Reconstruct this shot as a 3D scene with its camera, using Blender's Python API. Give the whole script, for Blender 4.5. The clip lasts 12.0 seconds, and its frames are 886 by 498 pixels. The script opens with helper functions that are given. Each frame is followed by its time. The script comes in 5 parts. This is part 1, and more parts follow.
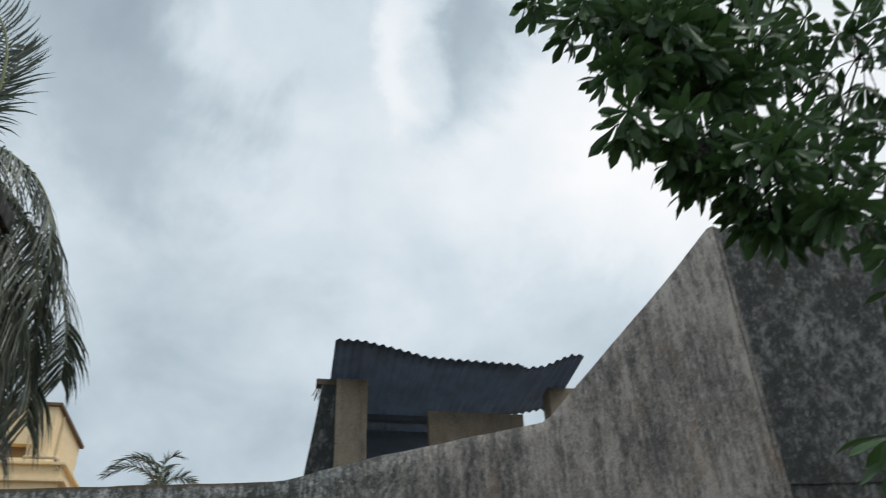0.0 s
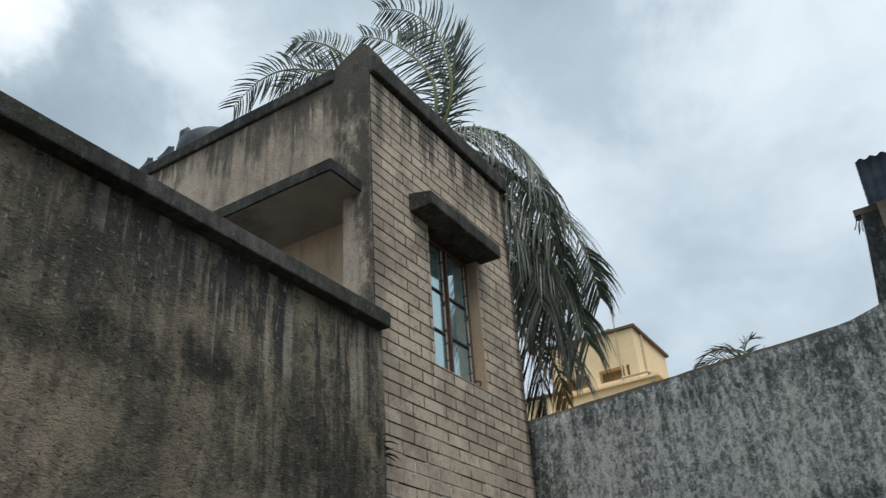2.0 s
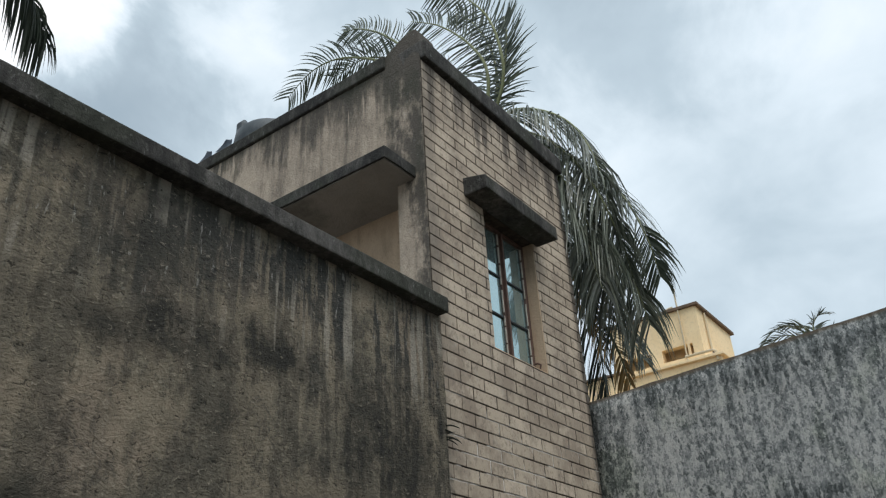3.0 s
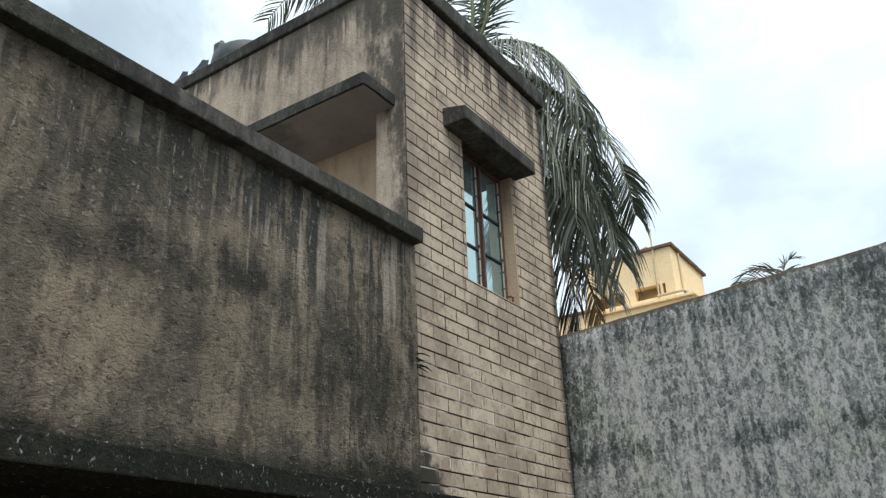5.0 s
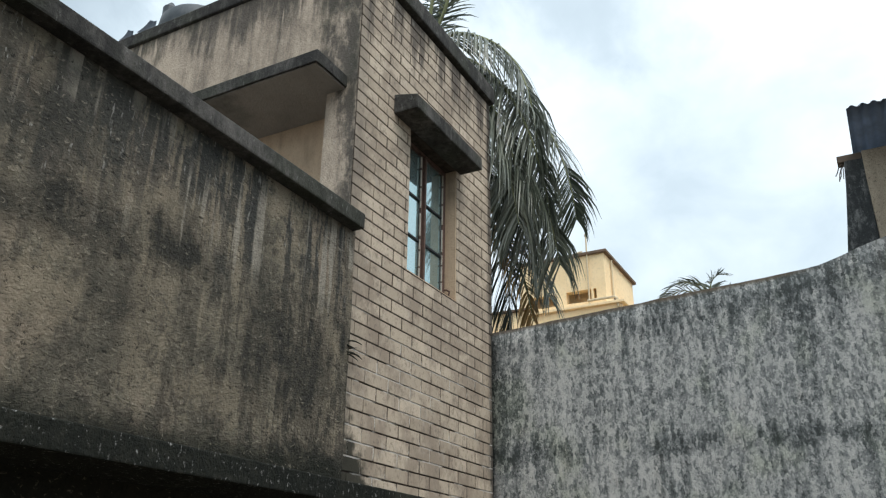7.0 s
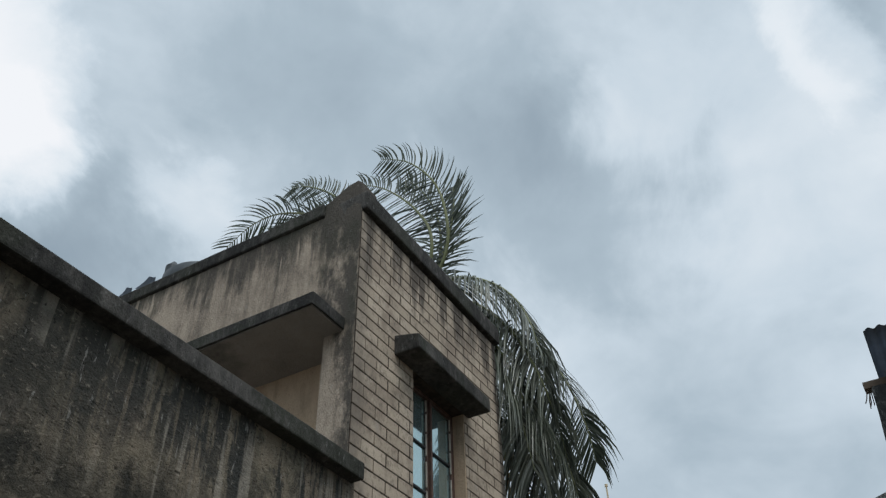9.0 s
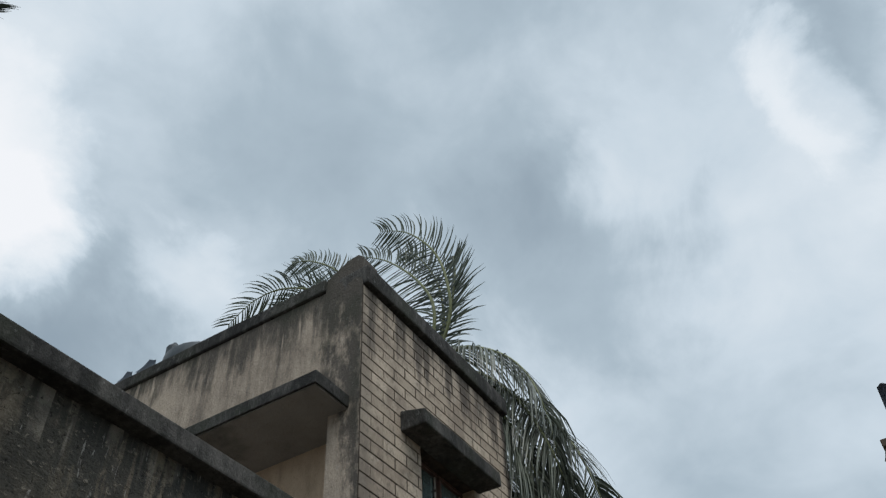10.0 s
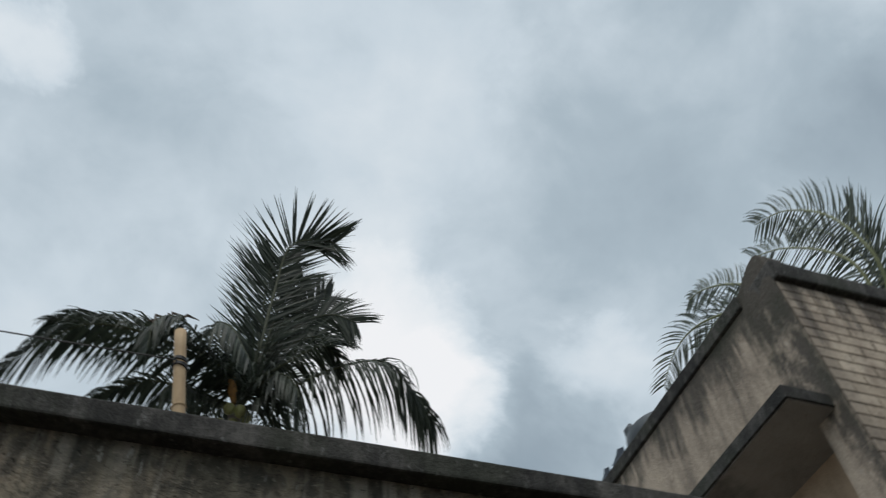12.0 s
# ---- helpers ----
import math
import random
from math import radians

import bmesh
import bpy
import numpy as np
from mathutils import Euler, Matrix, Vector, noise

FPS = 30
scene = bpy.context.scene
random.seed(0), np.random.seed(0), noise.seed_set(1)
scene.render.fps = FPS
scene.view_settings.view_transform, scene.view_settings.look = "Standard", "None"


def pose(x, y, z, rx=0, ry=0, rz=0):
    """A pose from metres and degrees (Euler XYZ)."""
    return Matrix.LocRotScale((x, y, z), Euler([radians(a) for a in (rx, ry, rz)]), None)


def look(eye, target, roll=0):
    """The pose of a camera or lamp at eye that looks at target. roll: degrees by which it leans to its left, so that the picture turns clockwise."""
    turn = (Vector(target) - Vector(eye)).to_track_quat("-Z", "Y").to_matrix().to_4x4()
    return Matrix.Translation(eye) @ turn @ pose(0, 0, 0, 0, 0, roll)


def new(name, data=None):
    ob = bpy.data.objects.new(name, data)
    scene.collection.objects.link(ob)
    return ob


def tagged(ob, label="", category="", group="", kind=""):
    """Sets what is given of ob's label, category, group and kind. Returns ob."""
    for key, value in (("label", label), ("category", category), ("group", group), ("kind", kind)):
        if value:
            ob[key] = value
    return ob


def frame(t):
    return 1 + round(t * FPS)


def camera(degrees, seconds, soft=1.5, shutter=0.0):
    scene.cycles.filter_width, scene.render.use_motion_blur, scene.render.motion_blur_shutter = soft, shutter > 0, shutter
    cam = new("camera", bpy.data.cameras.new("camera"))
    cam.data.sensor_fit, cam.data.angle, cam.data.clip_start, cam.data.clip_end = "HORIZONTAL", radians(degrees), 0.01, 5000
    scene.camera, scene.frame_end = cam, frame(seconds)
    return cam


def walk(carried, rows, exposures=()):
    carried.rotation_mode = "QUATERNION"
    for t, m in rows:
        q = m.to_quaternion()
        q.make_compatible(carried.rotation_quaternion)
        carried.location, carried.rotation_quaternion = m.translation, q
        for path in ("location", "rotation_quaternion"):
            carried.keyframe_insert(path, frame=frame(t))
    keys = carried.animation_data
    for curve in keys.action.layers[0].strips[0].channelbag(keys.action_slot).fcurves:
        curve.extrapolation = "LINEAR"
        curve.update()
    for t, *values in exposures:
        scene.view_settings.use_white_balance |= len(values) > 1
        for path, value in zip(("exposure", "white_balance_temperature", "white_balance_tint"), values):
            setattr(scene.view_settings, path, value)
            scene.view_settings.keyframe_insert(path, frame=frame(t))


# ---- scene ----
cam = camera(57.1, 12.0, soft=1.2, shutter=0.3)
PATH = [
    (0, (0.623, 0.905, 1.484), (2.233, 0.58, 2.624), -2.3),
    (0.3, (0.777, 0.908, 1.494), (2.419, 0.692, 2.616), -3.8),
    (0.5, (0.849, 0.907, 1.502), (2.499, 0.774, 2.624), -4.2),
    (0.6, (0.866, 0.906, 1.5), (2.52, 0.843, 2.623), -4.2),
    (1, (0.874, 0.866, 1.47), (2.527, 1.22, 2.539), -3.2),
    (1.5, (0.871, 0.754, 1.424), (2.433, 1.463, 2.453), -3.2),
    (2, (0.888, 0.698, 1.414), (2.391, 1.572, 2.402), -4.1),
    (2.5, (0.874, 0.69, 1.422), (2.321, 1.663, 2.401), -3.9),
    (3, (0.887, 0.684, 1.419), (2.326, 1.687, 2.379), -3.5),
    (5, (0.907, 0.673, 1.402), (2.432, 1.681, 2.213), -2.2),
    (5.5, (0.903, 0.744, 1.411), (2.484, 1.675, 2.209), -2.3),
    (6, (0.899, 0.777, 1.41), (2.511, 1.659, 2.2), -1.1),
    (6.5, (0.909, 0.756, 1.408), (2.534, 1.627, 2.185), 0.5),
    (7, (0.936, 0.721, 1.428), (2.55, 1.602, 2.215), 0.7),
    (7.5, (1.045, 0.791, 1.457), (2.555, 1.644, 2.452), -0.2),
    (7.7, (1.083, 0.831, 1.464), (2.559, 1.665, 2.525), -0.6),
    (9.5, (1.274, 0.862, 1.537), (2.546, 1.563, 2.912), -2.6),
    (10, (1.266, 0.868, 1.571), (2.491, 1.543, 3.001), -4.2),
    (10.5, (1.264, 0.867, 1.58), (2.433, 1.522, 3.065), -4.4),
    (11, (1.266, 0.857, 1.572), (2.267, 1.642, 3.115), -4.1),
    (11.5, (1.255, 0.877, 1.567), (1.932, 1.899, 3.147), -0.8),
    (12, (1.219, 0.953, 1.593), (1.712, 2.072, 3.175), -6.3),
]
walk(cam, [(t, look(eye, target, roll)) for t, eye, target, roll in PATH],
     [(0.0, 0.05, 6450, 10), (0.5, 0.04, 6150, 10), (1.0, 0.0, 6050, 10), (1.5, 0.12, 6300, 10), (2.0, 0.22, 6350, 10), (3.0, 0.34, 6400, 10), (5.0, 0.80, 6480, 10), (6.5, 0.79, 6520, 10),
      (7.0, 0.72, 6480, 10), (7.5, 0.15, 6350, 10), (9.5, -0.04, 6300, 10), (10.5, -0.05, 6300, 10), (11.2, -0.12, 6350, 10), (12.0, -0.08, 6400, 10)])

# ---- world and light ----
world = bpy.data.worlds.new("overcast_sky")
scene.world = world
world.use_nodes = True
wt = world.node_tree
wt.nodes.clear()


def wnode(kind, **settings):
    n = wt.nodes.new(kind)
    for key, value in settings.items():
        n.inputs[key].default_value = value
    return n


SUN_AZ, SUN_EL = -122.0, 60.0
sky = wt.nodes.new("ShaderNodeTexSky")
sky.sky_type = "NISHITA"
sky.sun_disc = False
sky.sun_elevation = radians(SUN_EL)
sky.sun_rotation = radians(90 - SUN_AZ)
skygain = wt.nodes.new("ShaderNodeVectorMath")
skygain.operation = "SCALE"
skygain.inputs["Scale"].default_value = 0.10
wt.links.new(sky.outputs[0], skygain.inputs[0])
coord = wt.nodes.new("ShaderNodeTexCoord")
cmap = wt.nodes.new("ShaderNodeMapping")
cmap.inputs["Scale"].default_value = (1.0, 1.0, 1.35)
wt.links.new(coord.outputs["Generated"], cmap.inputs[0])
big = wnode("ShaderNodeTexNoise", Scale=2.1, Detail=7.0, Roughness=0.52, Distortion=0.25)
wt.links.new(cmap.outputs[0], big.inputs["Vector"])
fine = wnode("ShaderNodeTexNoise", Scale=7.0, Detail=5.0, Roughness=0.55, Distortion=0.3)
wt.links.new(cmap.outputs[0], fine.inputs["Vector"])


def wmath(op, a, b):
    n = wt.nodes.new("ShaderNodeMath")
    n.operation = op
    for k, v in enumerate((a, b)):
        if isinstance(v, (int, float)):
            n.inputs[k].default_value = v
        else:
            wt.links.new(v, n.inputs[k])
    return n.outputs[0]


density = wmath("ADD", wmath("ADD", wmath("MULTIPLY", big.outputs["Fac"], 0.50), 0.205), wmath("MULTIPLY", wmath("SUBTRACT", fine.outputs["Fac"], 0.5), 0.24))


def cloud_mass(direction, reach, amount):
    """A broad cloud bank that thickens (or thins, if negative) the overcast round one bearing."""
    dot = wt.nodes.new("ShaderNodeVectorMath")
    dot.operation = "DOT_PRODUCT"
    wt.links.new(swirled.outputs[0], dot.inputs[0])
    dot.inputs[1].default_value = Vector(direction).normalized()
    ramp = wt.nodes.new("ShaderNodeMapRange")
    ramp.interpolation_type = "SMOOTHSTEP"
    ramp.inputs["From Min"].default_value = math.cos(radians(reach))
    ramp.inputs["From Max"].default_value = 1.0
    wt.links.new(dot.outputs["Value"], ramp.inputs["Value"])
    return wmath("MULTIPLY", ramp.outputs[0], amount)


swirl = wnode("ShaderNodeTexNoise", Scale=3.6, Detail=9.0, Roughness=0.6, Distortion=0.3)
wt.links.new(coord.outputs["Generated"], swirl.inputs["Vector"])
off = wt.nodes.new("ShaderNodeVectorMath")
off.operation = "MULTIPLY_ADD"
wt.links.new(swirl.outputs["Color"], off.inputs[0])
off.inputs[1].default_value = (0.30, 0.30, 0.30)
wt.links.new(coord.outputs["Generated"], off.inputs[2])
recentre = wt.nodes.new("ShaderNodeVectorMath")
recentre.operation = "SUBTRACT"
wt.links.new(off.outputs[0], recentre.inputs[0])
recentre.inputs[1].default_value = (0.15, 0.15, 0.15)
swirled = wt.nodes.new("ShaderNodeVectorMath")
swirled.operation = "NORMALIZE"
wt.links.new(recentre.outputs[0], swirled.inputs[0])
CLOUDS = [
    ((0.215, 0.685, 0.70), 9, -0.33), ((0.285, 0.700, 0.655), 6, -0.24), ((-0.268, 0.454, 0.850), 4, -0.16), ((0.13, 0.65, 0.75), 10, -0.10),
    ((0.385, 0.690, 0.612), 8, 0.20), ((0.36, 0.76, 0.54), 8, 0.06), ((0.447, 0.605, 0.660), 5, -0.13),
    ((0.490, 0.310, 0.815), 17, 0.13), ((0.35, 0.45, 0.82), 12, 0.05), ((0.654, 0.126, 0.746), 4, -0.12), ((0.657, -0.088, 0.749), 4, -0.20),
    ((0.640, -0.154, 0.752), 6, 0.22), ((0.763, 0.002, 0.647), 12, -0.04), ((0.668, -0.300, 0.685), 13, -0.20), ((0.62, -0.5, 0.60), 16, -0.26),
    ((0.694, 0.229, 0.683), 11, 0.17), ((0.648, 0.173, 0.742), 7, 0.07), ((0.87, 0.10, 0.47), 14, 0.05), ((-0.05, 0.56, 0.83), 12, 0.07)]
for bank in CLOUDS:
    density = wmath("ADD", density, cloud_mass(*bank))
ramp = wt.nodes.new("ShaderNodeValToRGB")
els = ramp.color_ramp.elements
els[0].position, els[0].color = 0.05, (1.0, 1.0, 1.0, 1)
els[1].position, els[1].color = 0.95, (0.24, 0.315, 0.375, 1)
for spot, tone in ((0.27, (0.85, 0.90, 0.925, 1)), (0.43, (0.655, 0.74, 0.795, 1)), (0.56, (0.46, 0.548, 0.605, 1)), (0.72, (0.345, 0.42, 0.475, 1))):
    stop = els.new(spot)
    stop.color = tone
wt.links.new(density, ramp.inputs[0])
mixc = wt.nodes.new("ShaderNodeMix")
mixc.data_type = "RGBA"
mixc.inputs["Factor"].default_value = 0.92
wt.links.new(skygain.outputs[0], mixc.inputs["A"])
wt.links.new(ramp.outputs[0], mixc.inputs["B"])
bg = wnode("ShaderNodeBackground", Strength=1.0)
wt.links.new(mixc.outputs["Result"], bg.inputs["Color"])
wout = wt.nodes.new("ShaderNodeOutputWorld")
wt.links.new(bg.outputs[0], wout.inputs[0])

# added fill from the viewer's side to brighten the walls; brightest cloud lies opposite
sun_data = bpy.data.lights.new("fill_sun", "SUN")
sun_data.energy = 1.5
sun_data.angle = radians(40)
sun_data.color = (1.0, 0.96, 0.90)
fill_sun = new("fill_sun", sun_data)
sd = Vector((math.cos(radians(SUN_AZ)) * math.cos(radians(SUN_EL)), math.sin(radians(SUN_AZ)) * math.cos(radians(SUN_EL)), math.sin(radians(SUN_EL))))
fill_sun.matrix_basis = look(sd * 50, (0, 0, 0))


# ---- materials ----
class Mat:
    """A small builder for node materials, on world coordinates in metres."""

    def __init__(self, name, rough=0.9, metal=0.0, spec=0.3):
        self.m = bpy.data.materials.new(name)
        self.m.use_nodes = True
        self.t = self.m.node_tree
        self.b = self.t.nodes["Principled BSDF"]
        self.b.inputs["Roughness"].default_value = rough
        self.b.inputs["Metallic"].default_value = metal
        self.b.inputs["Specular IOR Level"].default_value = spec
        self.co = self.t.nodes.new("ShaderNodeNewGeometry").outputs["Position"]

    def put(self, socket, v):
        if hasattr(v, "is_output"):
            self.t.links.new(v, socket)
        elif isinstance(v, tuple):
            socket.default_value = (*v, 1.0) if len(v) == 3 and socket.type == "RGBA" else v
        else:
            socket.default_value = v

    def noise(self, scale, stretch=(1, 1, 1), detail=5.0, rough=0.55, shift=(0, 0, 0), distort=0.0):
        mp = self.t.nodes.new("ShaderNodeMapping")
        mp.inputs["Scale"].default_value = stretch
        mp.inputs["Location"].default_value = shift
        self.t.links.new(self.co, mp.inputs[0])
        n = self.t.nodes.new("ShaderNodeTexNoise")
        n.inputs["Scale"].default_value = scale
        n.inputs["Detail"].default_value = detail
        n.inputs["Roughness"].default_value = rough
        n.inputs["Distortion"].default_value = distort
        self.t.links.new(mp.outputs[0], n.inputs["Vector"])
        return n.outputs["Fac"]

    def ramp(self, v, lo, hi, a=0.0, b=1.0):
        n = self.t.nodes.new("ShaderNodeMapRange")
        n.interpolation_type = "SMOOTHSTEP"
        self.put(n.inputs["Value"], v)
        n.inputs["From Min"].default_value, n.inputs["From Max"].default_value = lo, hi
        n.inputs["To Min"].default_value, n.inputs["To Max"].default_value = a, b
        return n.outputs[0]

    def math(self, op, a, b=0.0):
        n = self.t.nodes.new("ShaderNodeMath")
        n.operation = op
        self.put(n.inputs[0], a)
        self.put(n.inputs[1], b)
        return n.outputs[0]

    def mix(self, fac, a, b, blend="MIX"):
        n = self.t.nodes.new("ShaderNodeMix")
        n.data_type = "RGBA"
        n.blend_type = blend
        self.put(n.inputs["Factor"], fac)
        self.put(n.inputs["A"], a)
        self.put(n.inputs["B"], b)
        return n.outputs["Result"]

    def cells(self, scale, stretch=(1, 1, 1), warp=0.02):
        """Crumbly flakes with crisp, crooked edges, each with a tone of its own from 0 to 1."""
        n = self.t.nodes.new("ShaderNodeTexNoise")
        n.inputs["Scale"].default_value = scale * 1.6
        n.inputs["Detail"].default_value = 4.0
        self.t.links.new(self.co, n.inputs["Vector"])
        w = self.t.nodes.new("ShaderNodeVectorMath")
        w.operation = "MULTIPLY_ADD"
        self.t.links.new(n.outputs["Color"], w.inputs[0])
        w.inputs[1].default_value = (warp, warp, warp)
        self.t.links.new(self.co, w.inputs[2])
        mp = self.t.nodes.new("ShaderNodeMapping")
        mp.inputs["Scale"].default_value = stretch
        self.t.links.new(w.outputs[0], mp.inputs[0])
        v = self.t.nodes.new("ShaderNodeTexVoronoi")
        v.inputs["Scale"].default_value = scale
        self.t.links.new(mp.outputs[0], v.inputs["Vector"])
        sep = self.t.nodes.new("ShaderNodeSeparateColor")
        self.t.links.new(v.outputs["Color"], sep.inputs[0])
        return sep.outputs[0]

    def stops(self, v, tones):
        """A tone scale: (place, colour) pairs."""
        n = self.t.nodes.new("ShaderNodeValToRGB")
        e = n.color_ramp.elements
        e[0].position, e[0].color = tones[0][0], (*tones[0][1], 1)
        e[1].position, e[1].color = tones[-1][0], (*tones[-1][1], 1)
        for place, tone in tones[1:-1]:
            e.new(place).color = (*tone, 1)
        self.put(n.inputs[0], v)
        return n.outputs[0]

    def blot(self, centre, reach, wander):
        """A soft-edged stain: 1 at its centre, 0 past its reach, its outline pushed about by wander."""
        d = self.t.nodes.new("ShaderNodeVectorMath")
        d.operation = "SUBTRACT"
        self.t.links.new(self.co, d.inputs[0])
        d.inputs[1].default_value = centre
        k = self.t.nodes.new("ShaderNodeVectorMath")
        k.operation = "DIVIDE"
        self.t.links.new(d.outputs[0], k.inputs[0])
        k.inputs[1].default_value = reach
        ln = self.t.nodes.new("ShaderNodeVectorMath")
        ln.operation = "LENGTH"
        self.t.links.new(k.outputs[0], ln.inputs[0])
        return self.ramp(self.math("ADD", ln.outputs["Value"], wander), 1.25, 0.1)

    def axis(self, which):
        s = self.t.nodes.new("ShaderNodeSeparateXYZ")
        self.t.links.new(self.co, s.inputs[0])
        return s.outputs[which]

    def random(self):
        return self.t.nodes.new("ShaderNodeObjectInfo").outputs["Random"]

    def island(self):
        return self.t.nodes.new("ShaderNodeNewGeometry").outputs["Random Per Island"]

    def done(self, colour, bump=None, strength=0.4, dist=0.01, rough=None):
        self.put(self.b.inputs["Base Color"], colour)
        if rough is not None:
            self.put(self.b.inputs["Roughness"], rough)
        if bump is not None:
            n = self.t.nodes.new("ShaderNodeBump")
            n.inputs["Strength"].default_value = strength
            n.inputs["Distance"].default_value = dist
            self.t.links.new(bump, n.inputs["Height"])
            self.t.links.new(n.outputs[0], self.b.inputs["Normal"])
        return self.m


def plaster(name, clean, grey, black, bias=0.0, runs=0.8, broad=0.8, patch=0.5, speck=0.35, size=12.0, flake=0.0, shift=(0, 0, 0),
            drip=None, corner=None, crisp=(0.60, 0.65), fine=0.55, pit=0.9, moss=(0.045, 0.05, 0.036), tall=0.45, soft=0.55, pale=None, run=0.36, lump=1.0, grit=1.0):
    """Old cement render: blotches, rain streaks of mould, pitting and pale flakes. drip: heights between which runs from the
    coping fade out; corner: the stretch over which the black of the corner fades out."""
    k = Mat(name, 0.93, 0, 0.22)

    def centred(v, gain=2.6):
        return k.math("MULTIPLY", k.math("SUBTRACT", v, 0.5), gain)

    wide = k.noise(0.85, (1, 1, 0.8), 5, 0.6, shift, 0.5)
    long = k.noise(5.0, (1, 1, 0.11), 5, 0.6, shift, 0.2)
    thin = k.noise(15, (1, 1, 0.09), 4, 0.6, shift, 0.1)
    blot = k.noise(size, (1, 1, tall), 5, 0.66, shift, 0.35)
    dots = k.noise(size * 3.1, (1, 1, 0.5), 4, 0.7, shift, 0.2)
    grain = k.noise(85, (1, 1, 1), 3, 0.7, shift)
    v = k.math("ADD", k.math("MULTIPLY", centred(wide), broad), k.math("MULTIPLY", centred(long), runs))
    v = k.math("ADD", v, k.math("MULTIPLY", centred(thin), runs * fine))
    v = k.math("ADD", v, k.math("MULTIPLY", centred(blot), patch))
    v = k.math("ADD", v, k.math("MULTIPLY", centred(dots), speck))
    v = k.math("ADD", v, bias)
    if drip:
        v = k.math("ADD", v, k.math("MULTIPLY", k.ramp(k.math("ADD", k.axis("Z"), centred(long, 1.0)), *drip), run))
    if pale:
        lick = k.ramp(k.noise(17, (1, 1, 0.045), 4, 0.6, (4, 4, 2), 0.05), 0.56, 0.66)
        lick = k.math("MULTIPLY", lick, k.ramp(k.noise(2.4, (1, 1, 0.9), 3, 0.5, (2, 6, 1)), 0.44, 0.60))
        v = k.math("SUBTRACT", v, k.math("MULTIPLY", lick, k.ramp(k.math("ADD", k.axis("Z"), centred(long, 0.5)), pale[0], pale[1], 0.1, 0.95)))
    if corner:
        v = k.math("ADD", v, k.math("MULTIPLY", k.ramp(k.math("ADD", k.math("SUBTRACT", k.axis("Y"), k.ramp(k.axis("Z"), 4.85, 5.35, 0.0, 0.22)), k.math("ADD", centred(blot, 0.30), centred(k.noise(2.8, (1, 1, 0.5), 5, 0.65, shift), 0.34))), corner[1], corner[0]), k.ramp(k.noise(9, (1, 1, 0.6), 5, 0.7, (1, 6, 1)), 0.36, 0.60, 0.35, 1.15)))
    mid = k.ramp(k.math("ADD", k.math("MULTIPLY", centred(blot), 0.7), k.math("MULTIPLY", centred(wide), 0.6)), -0.6, 0.6)
    c = k.mix(mid, clean, grey)
    c = k.mix(k.math("MULTIPLY", k.ramp(v, -soft, soft), 0.94), c, black)
    green = k.ramp(k.noise(1.6, (1, 1, 0.7), 5, 0.6, (7, 3, 1)), 0.48, 0.66, 0.0, 0.6)
    c = k.mix(k.math("MULTIPLY", green, k.ramp(v, -0.9, 0.2)), c, moss)
    if flake:
        f = k.math("MULTIPLY", k.ramp(k.noise(size * 3.2, (1, 1, 0.55), 5, 0.75, (3, 1, 8), 0.3), *crisp), flake)
        c = k.mix(f, c, (0.60, 0.605, 0.58))
    # dirty pits; their dark tone also paints the cavity shade the bump lacks
    pits = k.noise(52, (1, 1, 0.75), 3, 0.6, (2, 7, 4), 0.4)
    c = k.mix(k.ramp(pits, 0.625, 0.645, 0.0, 0.6 * grit), c, k.mix(0.8, c, (0.008, 0.008, 0.007)))
    c = k.mix(k.ramp(grain, 0.40, 0.72, 0.0, 0.45 * grit), c, k.mix(0.75, c, (0.01, 0.01, 0.01)))
    salt = k.noise(48, (1, 1, 0.8), 5, 0.78, (6, 6, 2))
    c = k.mix(k.ramp(salt, 0.56, 0.66, 0.0, 0.42 * grit), c, k.mix(0.7, c, (0.012, 0.012, 0.011)))
    c = k.mix(k.ramp(salt, 0.43, 0.33, 0.0, 0.30 * grit), c, k.mix(0.5, c, clean))
    relief = k.math("ADD", k.math("MULTIPLY", grain, 0.45), k.math("ADD", k.math("MULTIPLY", blot, 0.7), k.math("MULTIPLY", k.noise(34, (1, 1, 0.8), 4, 0.7), pit)))
    return k.done(c, relief, 0.85, 0.014 * lump)


